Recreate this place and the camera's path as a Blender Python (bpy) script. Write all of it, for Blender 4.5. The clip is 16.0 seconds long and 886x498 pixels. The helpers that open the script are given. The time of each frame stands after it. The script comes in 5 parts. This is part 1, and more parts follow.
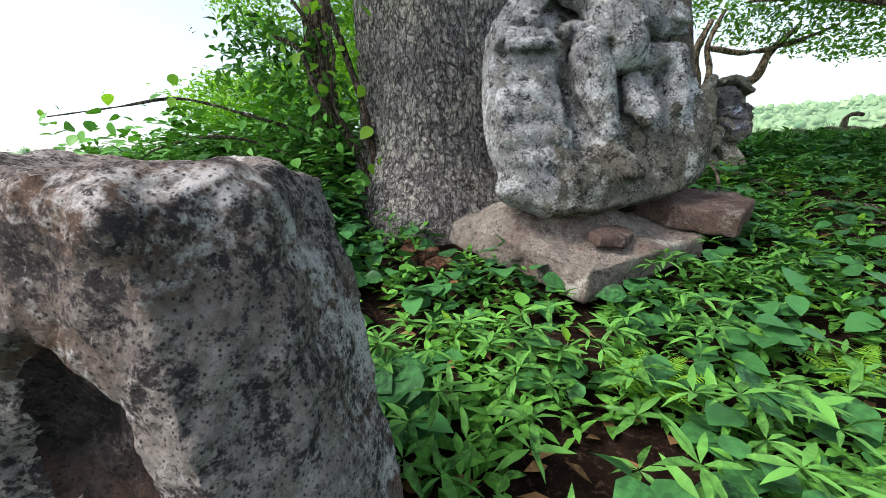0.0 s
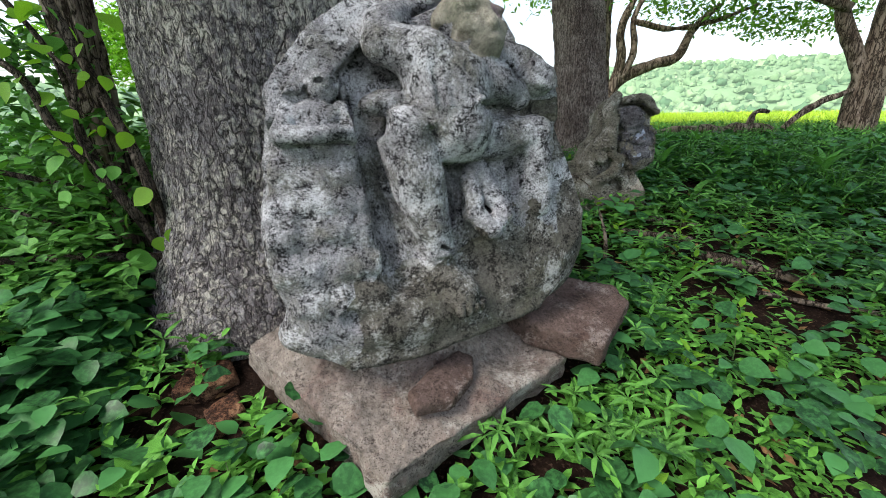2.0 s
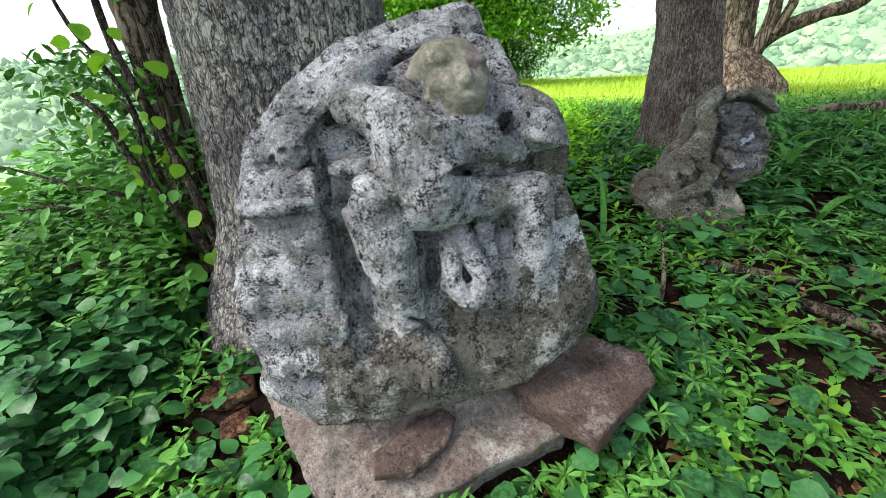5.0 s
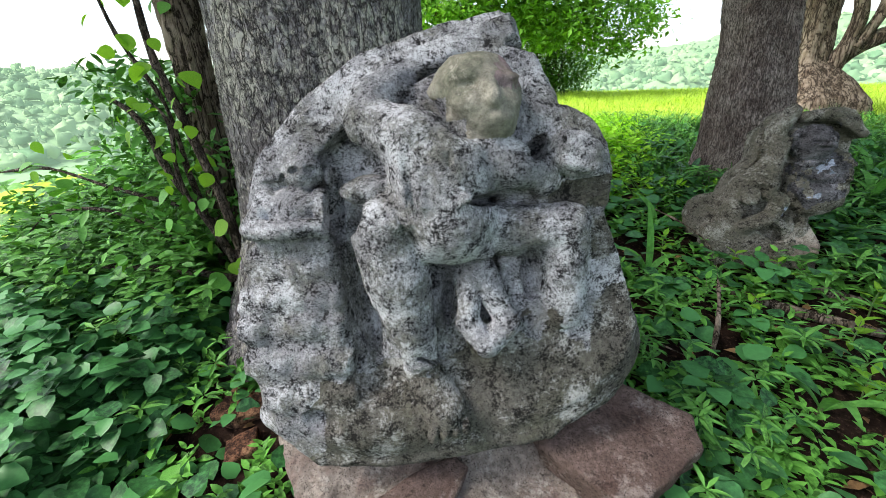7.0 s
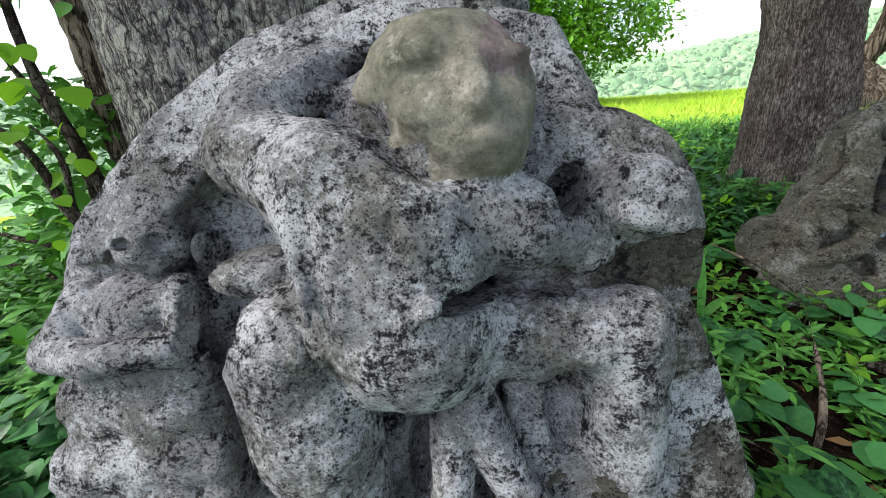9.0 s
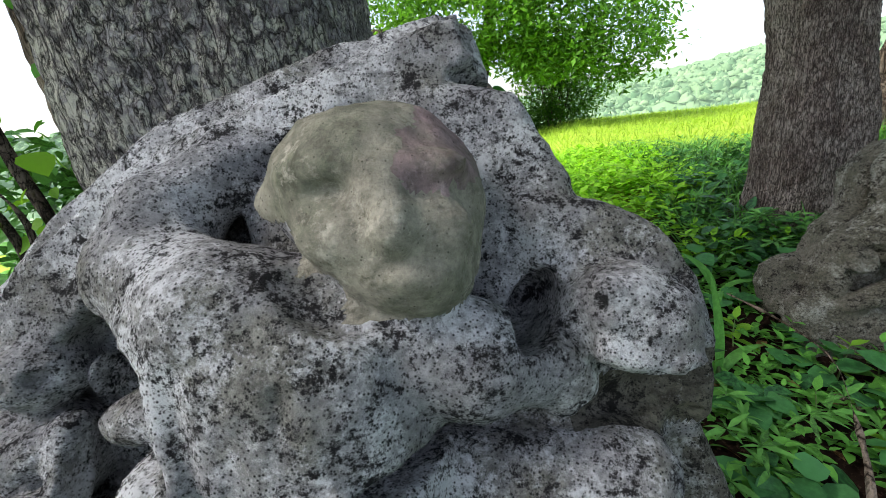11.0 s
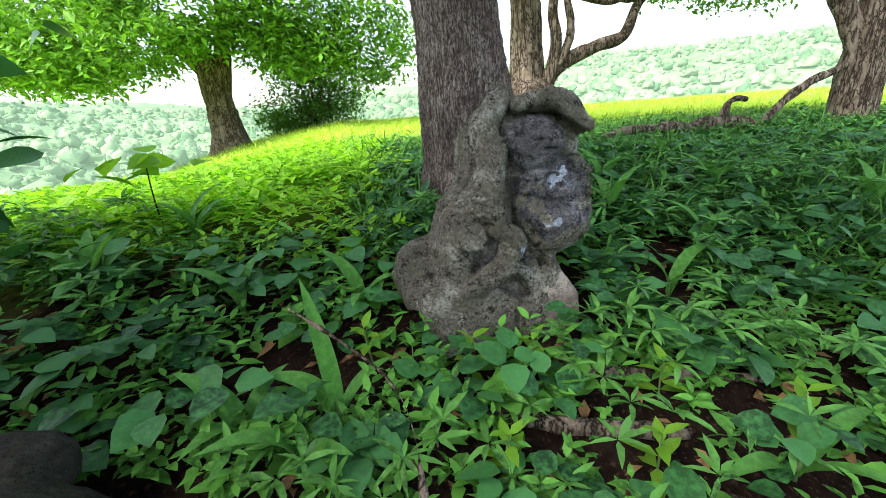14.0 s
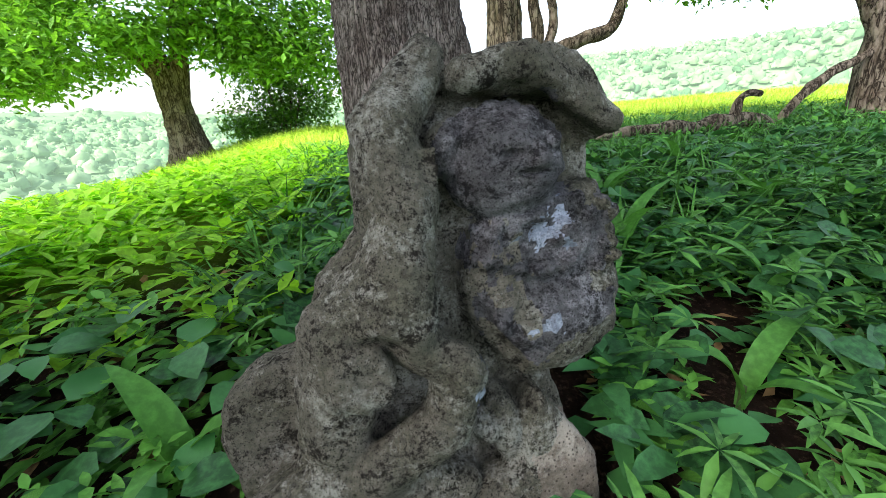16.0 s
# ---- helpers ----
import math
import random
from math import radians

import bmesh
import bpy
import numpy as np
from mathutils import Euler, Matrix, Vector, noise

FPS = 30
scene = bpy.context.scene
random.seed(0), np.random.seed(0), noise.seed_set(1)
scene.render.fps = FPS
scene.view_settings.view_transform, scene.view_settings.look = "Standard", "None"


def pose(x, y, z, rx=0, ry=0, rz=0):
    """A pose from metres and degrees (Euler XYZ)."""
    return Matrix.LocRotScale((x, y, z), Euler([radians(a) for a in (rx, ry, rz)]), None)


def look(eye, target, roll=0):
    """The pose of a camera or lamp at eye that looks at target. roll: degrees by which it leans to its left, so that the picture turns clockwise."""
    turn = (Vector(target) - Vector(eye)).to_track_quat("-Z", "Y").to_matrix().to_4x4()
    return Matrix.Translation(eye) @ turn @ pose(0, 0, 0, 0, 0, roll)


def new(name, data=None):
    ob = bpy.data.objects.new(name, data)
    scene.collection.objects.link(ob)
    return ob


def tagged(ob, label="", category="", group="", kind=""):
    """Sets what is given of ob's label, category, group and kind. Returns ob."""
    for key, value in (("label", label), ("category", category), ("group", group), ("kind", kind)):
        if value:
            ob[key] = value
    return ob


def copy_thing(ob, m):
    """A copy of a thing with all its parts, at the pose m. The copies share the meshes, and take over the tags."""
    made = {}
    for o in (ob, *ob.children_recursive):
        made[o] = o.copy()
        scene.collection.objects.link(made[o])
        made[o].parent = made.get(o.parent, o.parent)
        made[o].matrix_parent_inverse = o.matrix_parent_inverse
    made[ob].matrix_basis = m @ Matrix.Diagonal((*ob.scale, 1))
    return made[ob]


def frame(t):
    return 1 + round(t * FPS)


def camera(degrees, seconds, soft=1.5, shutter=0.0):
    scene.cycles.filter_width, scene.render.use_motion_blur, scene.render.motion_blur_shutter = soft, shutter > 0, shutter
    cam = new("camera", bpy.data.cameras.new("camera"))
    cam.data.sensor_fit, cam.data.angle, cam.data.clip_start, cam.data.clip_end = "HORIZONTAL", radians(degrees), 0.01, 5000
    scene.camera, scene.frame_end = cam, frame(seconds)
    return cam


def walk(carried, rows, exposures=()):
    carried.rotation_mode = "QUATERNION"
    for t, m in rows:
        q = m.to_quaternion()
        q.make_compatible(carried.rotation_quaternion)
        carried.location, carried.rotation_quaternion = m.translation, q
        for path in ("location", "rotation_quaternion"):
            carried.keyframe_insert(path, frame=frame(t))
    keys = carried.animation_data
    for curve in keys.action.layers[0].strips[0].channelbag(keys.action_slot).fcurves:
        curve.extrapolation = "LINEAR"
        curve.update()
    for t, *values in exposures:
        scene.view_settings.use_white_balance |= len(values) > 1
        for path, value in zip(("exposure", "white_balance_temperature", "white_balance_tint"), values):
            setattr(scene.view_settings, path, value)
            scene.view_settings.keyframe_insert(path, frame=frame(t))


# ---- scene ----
cam = camera(96.4, 16.0, soft=0.55)
EXPOSURE = 1.38
PATH = [
    (0, (0.065, -0.33, 0.714), (-0.011, 1.626, 0.304), -2.2),
    (0.5, (0.303, -0.089, 0.976), (0.35, 1.846, 0.471), -0.6),
    (1, (0.506, 0.18, 1.189), (0.682, 2.089, 0.621), -0.3),
    (1.5, (0.688, 0.354, 1.343), (0.882, 2.247, 0.729), 0.0),
    (2, (0.809, 0.502, 1.42), (1.001, 2.379, 0.758), -0.7),
    (2.5, (0.864, 0.577, 1.454), (1.036, 2.452, 0.779), -0.9),
    (3, (0.934, 0.58, 1.497), (1.082, 2.447, 0.795), -0.9),
    (3.5, (1.01, 0.624, 1.511), (1.094, 2.491, 0.798), -1.9),
    (4, (1.164, 0.688, 1.562), (1.103, 2.541, 0.812), -3.2),
    (4.5, (1.288, 0.74, 1.693), (1.093, 2.558, 0.883), -2.9),
    (5, (1.34, 0.779, 1.764), (1.003, 2.571, 0.941), -2.9),
    (5.2, (1.343, 0.8, 1.792), (0.961, 2.577, 0.956), -3.0),
    (7.3, (1.378, 1.055, 1.777), (0.85, 2.823, 1.006), -2.0),
    (7.5, (1.37, 1.13, 1.763), (0.847, 2.901, 0.995), -2.2),
    (8, (1.332, 1.34, 1.728), (0.791, 3.109, 0.968), -2.9),
    (8.2, (1.324, 1.411, 1.73), (0.785, 3.181, 0.972), -3.1),
    (10.3, (1.266, 1.781, 1.777), (0.609, 3.571, 1.171), -6.9),
    (10.5, (1.278, 1.795, 1.791), (0.61, 3.583, 1.193), -6.9),
    (11, (1.356, 1.832, 1.834), (0.734, 3.63, 1.217), -6.4),
    (11.5, (1.479, 1.853, 1.848), (0.975, 3.674, 1.192), -5.4),
    (12, (1.744, 1.897, 1.791), (1.438, 3.76, 1.132), -6.7),
    (12.5, (1.739, 2.074, 1.661), (1.792, 3.954, 0.979), -3.9),
    (13, (1.944, 2.178, 1.594), (2.149, 4.043, 0.901), -3.9),
    (13.5, (2.157, 2.306, 1.575), (2.504, 4.148, 0.876), -3.8),
    (14, (2.27, 2.599, 1.501), (2.606, 4.451, 0.824), -4.0),
    (14.5, (2.399, 2.833, 1.503), (2.763, 4.684, 0.84), -5.0),
    (15, (2.579, 3.093, 1.441), (2.912, 4.941, 0.751), -4.7),
    (15.5, (2.659, 3.292, 1.434), (3.005, 5.139, 0.751), -4.5),
    (16, (2.698, 3.471, 1.432), (3.098, 5.315, 0.77), -4.7),
]
walk(cam, [(t, look(eye, target, roll)) for t, eye, target, roll in PATH], [(0, EXPOSURE - 0.17), (1, EXPOSURE - 0.18), (3, EXPOSURE + 0.04), (5, EXPOSURE + 0.16), (8, EXPOSURE + 0.16), (11.5, EXPOSURE - 0.05), (12.1, EXPOSURE - 0.03), (13.5, EXPOSURE + 0.37), (16, EXPOSURE + 0.45)])

# ---- light ----
world = bpy.data.worlds.new("sky")
scene.world = world
world.use_nodes = True
wn, wl = world.node_tree.nodes, world.node_tree.links
sky = wn.new("ShaderNodeTexSky")
sky.sky_type, sky.sun_disc = "NISHITA", False
SUN_EL, SUN_ROT = 50, -120
sky.sun_elevation, sky.sun_rotation = radians(SUN_EL), radians(SUN_ROT)
sky.dust_density, sky.ozone_density = 2.5, 1.0
veil = wn.new("ShaderNodeHueSaturation")
veil.inputs["Saturation"].default_value = 0.65
wl.new(sky.outputs[0], veil.inputs["Color"])
wl.new(veil.outputs[0], wn["Background"].inputs["Color"])
wn["Background"].inputs["Strength"].default_value = 0.15
sun = new("sun", bpy.data.lights.new("sun", "SUN"))
sun.data.energy, sun.data.angle, sun.data.color = 2.6, radians(25), (1.0, 0.96, 0.91)
sun.rotation_euler = (radians(90 - SUN_EL), 0, radians(180 - SUN_ROT))


# ---- small tools ----
def vnoise(p, size, seed=0):
    """Smooth noise in -1..1 at points p (n x 3), cells of the given size."""
    q = np.asarray(p, dtype=np.float64) / size + 1000.0
    i = np.floor(q).astype(np.int64)
    f = q - i
    f = f * f * (3 - 2 * f)
    out = np.zeros(len(q))
    for dx in (0, 1):
        for dy in (0, 1):
            for dz in (0, 1):
                h = (i[:, 0] + dx) * 73856093 ^ (i[:, 1] + dy) * 19349663 ^ (i[:, 2] + dz) * 83492791 ^ (seed * 2654435 + 97)
                h = (h ^ (h >> 13)) * 1274126177 & 0x7FFFFFFF
                h = (h ^ (h >> 16)) % 65536 / 32767.5 - 1
                w = np.where(dx, f[:, 0], 1 - f[:, 0]) * np.where(dy, f[:, 1], 1 - f[:, 1]) * np.where(dz, f[:, 2], 1 - f[:, 2])
                out += w * h
    return out


def fbm(p, size, octaves=3, seed=0):
    return sum(vnoise(p, size / 2 ** k, seed + k) * 0.5 ** k for k in range(octaves))


def ground_z(x, y):
    """Height of the ground: a low mound that drops to the valley behind the left-hand trees."""
    x, y = np.asarray(x, float), np.asarray(y, float)
    z = np.interp(y, [-12, -3, -0.2, 1.2, 1.9, 2.6, 3.7, 5, 6.5, 10, 20, 40, 80], [-0.6, -0.35, -0.2, -0.15, 0.02, 0.2, 0.45, 0.8, 0.95, 1.0, 1.15, 0.6, -4])
    z = z - 0.05 * np.clip(x, -1, 3)
    side = np.clip(-x - 1.2 - 0.08 * np.clip(y, 0, 30), 0, None)
    z = z - 0.10 * side ** 1.25 * np.clip((y + 2) / 8, 0.4, 1)
    fall = 0.27 * np.clip((y - 5) / 5, 0, 1) * (1 - 0.3 * np.clip((y - 11) / 8, 0, 1))
    z = z - fall * np.clip(1.5 - x, 0, 30)
    z = z + 0.1 * np.exp(-((x - 2.95) ** 2 + (y - 4.2) ** 2) / 0.45)
    return z + 0.03 * vnoise(np.stack([x.ravel(), y.ravel(), 0 * x.ravel()], 1), 0.9, 5).reshape(x.shape)


def mesh_np(name, verts, tris, smooth=True, index=None):
    me = bpy.data.meshes.new(name)
    verts, tris = np.asarray(verts, np.float32), np.asarray(tris, np.int32)
    me.vertices.add(len(verts))
    me.vertices.foreach_set("co", verts.ravel())
    me.loops.add(tris.size)
    me.loops.foreach_set("vertex_index", tris.ravel())
    me.polygons.add(len(tris))
    me.polygons.foreach_set("loop_start", np.arange(len(tris), dtype=np.int32) * 3)
    me.polygons.foreach_set("loop_total", np.full(len(tris), 3, np.int32))
    me.polygons.foreach_set("use_smooth", np.full(len(tris), smooth))
    if index is not None:
        me.polygons.foreach_set("material_index", np.asarray(index, np.int32))
    me.update(calc_edges=True)
    me.validate()
    return me


def put(name, me, mats, parent=None, label="", m=None):
    ob = new(name, me)
    for mat in mats if isinstance(mats, (list, tuple)) else [mats]:
        if mat.name not in me.materials:
            me.materials.append(mat)
    if m is not None:
        ob.matrix_basis = m
    if parent:
        ob.parent = parent
    return tagged(ob, label)


def empty(name, at, label, category, group=""):
    ob = new(name)
    ob.location = at
    ob.empty_display_size = 0.1
    return tagged(ob, label, category, group)


def under(parent):
    """A part built in world places keeps its place under a moved parent."""
    return Matrix.Translation(parent.location).inverted()


def quads(q):
    q = np.asarray(q)
    return np.concatenate([q[:, [0, 1, 2]], q[:, [0, 2, 3]]])


def tube(points, radii, sides=8, bump=0.0, seed=0, steps=1):
    """A bent, tapered tube through points; closed at both ends."""
    pts, rad = np.array(points, float), np.array(radii, float)
    if steps > 1:
        s = np.linspace(0, len(pts) - 1, (len(pts) - 1) * steps + 1)
        k = np.clip(s.astype(int), 0, len(pts) - 2)
        f = (s - k)[:, None]
        p0, p1, p2, p3 = (pts[np.clip(k + d, 0, len(pts) - 1)] for d in (-1, 0, 1, 2))
        rad = np.interp(s, np.arange(len(pts)), rad)
        pts = 0.5 * (2 * p1 + (p2 - p0) * f + (2 * p0 - 5 * p1 + 4 * p2 - p3) * f ** 2 + (3 * p1 - p0 - 3 * p2 + p3) * f ** 3)
    n = len(pts)
    d = np.gradient(pts, axis=0)
    d /= np.linalg.norm(d, axis=1)[:, None] + 1e-9
    ref = np.where(np.abs(d[:, 2:]) > 0.9, [[1.0, 0, 0]], [[0, 0, 1.0]])
    a = np.cross(d, ref)
    a /= np.linalg.norm(a, axis=1)[:, None]
    for j in range(1, n):
        a[j] = a[j - 1] - d[j] * (a[j - 1] @ d[j])
        a[j] /= np.linalg.norm(a[j]) + 1e-9
    b = np.cross(d, a)
    th = np.linspace(0, 2 * np.pi, sides, endpoint=False)
    ring = a[:, None] * np.cos(th)[None, :, None] + b[:, None] * np.sin(th)[None, :, None]
    v = (pts[:, None] + ring * rad[:, None, None]).reshape(-1, 3)
    if bump:
        v += ring.reshape(-1, 3) * (bump * fbm(v, 6 * bump + 0.02, 2, seed) * np.repeat(rad, sides) / rad.max())[:, None]
    i, j = np.meshgrid(np.arange(n - 1), np.arange(sides), indexing="ij")
    i, j = i.ravel(), j.ravel()
    k = (j + 1) % sides
    t = quads(np.stack([i * sides + j, i * sides + k, (i + 1) * sides + k, (i + 1) * sides + j], 1))
    cap = np.array([[len(v), (q + 1) % sides, q] for q in range(sides)] + [[len(v) + 1, (n - 1) * sides + q, (n - 1) * sides + (q + 1) % sides] for q in range(sides)])
    return np.concatenate([v, pts[:1], pts[-1:]]), np.concatenate([t, cap])


def joined(pieces):
    vs, ts, o = [], [], 0
    for v, t in pieces:
        vs.append(v)
        ts.append(np.asarray(t) + o)
        o += len(v)
    return np.concatenate(vs), np.concatenate(ts)


# ---- carving: solids from distance fields ----
def surface(field, lo, hi, cell):
    """The skin of the solid where field(x, y, z) < 0, as smooth quads cut into triangles."""
    ax = [np.arange(lo[i], hi[i] + cell, cell, dtype=np.float32) for i in range(3)]
    val = field(ax[0][:, None, None], ax[1][None, :, None], ax[2][None, None, :]).astype(np.float32)
    nx, ny, nz = (s - 1 for s in val.shape)
    total, count = np.zeros((nx, ny, nz, 3), np.float32), np.zeros((nx, ny, nz), np.float32)
    corner = lambda c: val[c[0]:c[0] + nx, c[1]:c[1] + ny, c[2]:c[2] + nz]
    for axis in range(3):
        for p in (0, 1):
            for q in (0, 1):
                a = [p, q]
                a.insert(axis, 0)
                b = list(a)
                b[axis] = 1
                va, vb = corner(a), corner(b)
                cross = (va < 0) != (vb < 0)
                t = np.where(cross, va / np.where(cross, va - vb, 1), 0)
                for d in range(3):
                    total[..., d] += cross * (a[d] + (t if d == axis else 0))
                count += cross
    has = count > 0
    idx = np.full(has.shape, -1, np.int64)
    idx[has] = np.arange(has.sum())
    cells = np.argwhere(has)
    v = (cells + total[has] / count[has][:, None]) * cell + np.array(lo)
    tri = []
    s = val < 0
    for axis in range(3):
        o1, o2 = [d for d in range(3) if d != axis]
        sl0, sl1 = [slice(1, -1)] * 3, [slice(1, -1)] * 3
        sl0[axis], sl1[axis] = slice(0, -1), slice(1, None)
        s0, s1 = s[tuple(sl0)], s[tuple(sl1)]
        hit = np.argwhere(s0 != s1)
        flip = s0[tuple(hit.T)]
        base = hit.copy()
        base[:, o1] += 1
        base[:, o2] += 1
        ring = []
        for d1, d2 in ((-1, -1), (0, -1), (0, 0), (-1, 0)):
            c = base.copy()
            c[:, o1] += d1
            c[:, o2] += d2
            ring.append(idx[tuple(c.T)])
        ring = np.stack(ring, 1)
        turn = flip if axis != 1 else ~flip
        ring = np.where(turn[:, None], ring, ring[:, ::-1])
        tri.append(quads(ring[(ring >= 0).all(1)]))
    return v, np.concatenate(tri)


def normals(v, t):
    n = np.zeros_like(v)
    f = np.cross(v[t[:, 1]] - v[t[:, 0]], v[t[:, 2]] - v[t[:, 0]])
    for k in range(3):
        np.add.at(n, t[:, k], f)
    return n / (np.linalg.norm(n, axis=1)[:, None] + 1e-12)


def smin(a, b, k):
    h = np.clip(0.5 + 0.5 * (b - a) / k, 0, 1)
    return b + (a - b) * h - k * h * (1 - h)


def ball(p, c, r, tilt=0.0):
    """An ellipsoid at c with half sizes r, turned by tilt degrees in the first two axes."""
    x, y, z = p[0] - c[0], p[1] - c[1], p[2] - c[2]
    if tilt:
        ca, sa = math.cos(radians(tilt)), math.sin(radians(tilt))
        x, y = x * ca + y * sa, y * ca - x * sa
    k = np.sqrt((x / r[0]) ** 2 + (y / r[1]) ** 2 + (z / r[2]) ** 2)
    return (k - 1) * min(r)


def limb(p, a, b, ra, rb):
    d = [b[i] - a[i] for i in range(3)]
    w = [p[i] - a[i] for i in range(3)]
    t = np.clip((w[0] * d[0] + w[1] * d[1] + w[2] * d[2]) / sum(q * q for q in d), 0, 1)
    return np.sqrt(sum((w[i] - t * d[i]) ** 2 for i in range(3))) - (ra + (rb - ra) * t)


def outline(x, y, poly):
    """Signed distance in the plane to a closed polygon."""
    best, inside = np.full(np.broadcast(x, y).shape, 9.0), np.zeros(np.broadcast(x, y).shape, bool)
    for (ax, ay), (bx, by) in zip(poly, poly[1:] + poly[:1]):
        t = np.clip(((x - ax) * (bx - ax) + (y - ay) * (by - ay)) / ((bx - ax) ** 2 + (by - ay) ** 2), 0, 1)
        best = np.minimum(best, np.hypot(x - ax - t * (bx - ax), y - ay - t * (by - ay)))
        if ay != by:
            inside ^= ((ay > y) != (by > y)) & (x < (bx - ax) * (y - ay) / (by - ay) + ax)
    return np.where(inside, -best, best)


def panel(p, poly, low, high, edge=0.03):
    d = outline(p[0], p[1], poly) + edge
    h = np.abs(p[2] - (low + high) / 2) - (high - low) / 2 + edge
    return np.minimum(np.maximum(d, h), 0) + np.sqrt(np.maximum(d, 0) ** 2 + np.maximum(h, 0) ** 2) - edge


def carved(name, field, lo, hi, cell, mats, rough=0.012, grain=0.12, seed=0, pick=None, m=None):
    v, t = surface(field, lo, hi, cell)
    n = normals(v, t)
    v = v + n * (rough * fbm(v, grain, 4, seed) - 0.6 * rough * np.clip(fbm(v, grain * 0.35, 2, seed + 9) - 0.35, 0, 1))[:, None]
    index = pick(v[t].mean(1)) if pick else None
    return put(name, mesh_np(name, v, t, True, index), mats, None, "", m)


# ---- materials ----
class Shader:
    """A principled material with a few node helpers."""

    def __init__(self, name, rough=0.85, spec=0.3):
        self.mat = bpy.data.materials.new(name)
        self.mat.use_nodes = True
        self.n, self.l = self.mat.node_tree.nodes, self.mat.node_tree.links
        self.p = self.n["Principled BSDF"]
        self.p.inputs["Roughness"].default_value = rough
        self.p.inputs["Specular IOR Level"].default_value = spec
        self.co = self.n.new("ShaderNodeTexCoord").outputs["Object"]

    def stretch(self, sx, sy, sz):
        m = self.n.new("ShaderNodeMapping")
        m.inputs["Scale"].default_value = (sx, sy, sz)
        self.l.new(self.co, m.inputs[0])
        return m.outputs[0]

    def noise(self, scale, detail=4, rough=0.6, co=None):
        t = self.n.new("ShaderNodeTexNoise")
        t.inputs["Scale"].default_value, t.inputs["Detail"].default_value, t.inputs["Roughness"].default_value = scale, detail, rough
        self.l.new(co or self.co, t.inputs["Vector"])
        return t.outputs["Fac"]

    def ridge(self, fac):
        """How far a noise is from its middle: thin lines where it crosses."""
        a = self.n.new("ShaderNodeMath")
        a.operation = "SUBTRACT"
        a.inputs[1].default_value = 0.5
        b = self.n.new("ShaderNodeMath")
        b.operation = "ABSOLUTE"
        self.l.new(fac, a.inputs[0])
        self.l.new(a.outputs[0], b.inputs[0])
        return b.outputs[0]

    def cells(self, scale, feature="F1", co=None):
        t = self.n.new("ShaderNodeTexVoronoi")
        t.feature = feature
        t.inputs["Scale"].default_value = scale
        self.l.new(co or self.co, t.inputs["Vector"])
        return t.outputs["Distance"]

    def ramp(self, fac, lo, hi, c0=(0, 0, 0), c1=(1, 1, 1)):
        r = self.n.new("ShaderNodeValToRGB")
        r.color_ramp.elements[0].position, r.color_ramp.elements[1].position = lo, hi
        r.color_ramp.elements[0].color, r.color_ramp.elements[1].color = (*c0, 1), (*c1, 1)
        self.l.new(fac, r.inputs[0])
        return r.outputs[0]

    def mix(self, fac, a, b, mode="MIX"):
        m = self.n.new("ShaderNodeMix")
        m.data_type, m.blend_type = "RGBA", mode
        for key, val in (("Factor", fac), ("A", a), ("B", b)):
            socket = [s for s in m.inputs if s.name == key and (s.type == "RGBA" or key == "Factor")][0]
            if isinstance(val, tuple):
                socket.default_value = (*val, 1)
            elif isinstance(val, float):
                socket.default_value = val
            else:
                self.l.new(val, socket)
        return [s for s in m.outputs if s.type == "RGBA"][0]

    def bump(self, height, distance, strength=1.0):
        b = self.n.new("ShaderNodeBump")
        b.inputs["Distance"].default_value, b.inputs["Strength"].default_value = distance, strength
        self.l.new(height, b.inputs["Height"])
        if self.p.inputs["Normal"].is_linked:
            self.l.new(self.p.inputs["Normal"].links[0].from_socket, b.inputs["Normal"])
        self.l.new(b.outputs[0], self.p.inputs["Normal"])

    def color(self, c):
        self.l.new(c, self.p.inputs["Base Color"])
        return self


def stone(name, base, pale, dark, pale_at=0.52, dark_at=0.42, tint=None, scale=1.0, relief=1.0, pits=0.3):
    """Weathered stone: broad stains, a speckle of pale lichen, fine dark pores and pits."""
    s = Shader(name, 0.92, 0.1)
    broad = s.noise(3.5 * scale, 5, 0.65)
    c = s.mix(s.ramp(s.noise(30 * scale, 8, 0.8), 0.36, 0.62), tuple(0.4 * q for q in base), base)
    if tint:
        c = s.mix(s.ramp(s.noise(2.3 * scale, 5, 0.7), 0.46, 0.6), c, s.mix(s.ramp(s.noise(33 * scale, 6, 0.75), 0.42, 0.6), tuple(0.45 * q for q in tint), tint))
    spots = s.mix(0.55, s.noise(40 * scale, 8, 0.8), broad)
    c = s.mix(s.ramp(spots, pale_at - 0.03, pale_at + 0.05), c, pale)
    pores = s.mix(0.45, s.noise(55 * scale, 8, 0.82), s.noise(9 * scale, 6, 0.72))
    c = s.mix(s.ramp(pores, dark_at - 0.02, dark_at + 0.035), dark, c)
    c = s.mix(s.ramp(s.cells(90 * scale), 0.25 * pits, pits), tuple(0.5 * q for q in dark), c)
    s.bump(s.noise(120 * scale, 6, 0.78), 0.005 * relief, 1.0)
    s.bump(s.noise(34 * scale, 6, 0.72), 0.018 * relief, 1.0)
    return s.color(c).mat


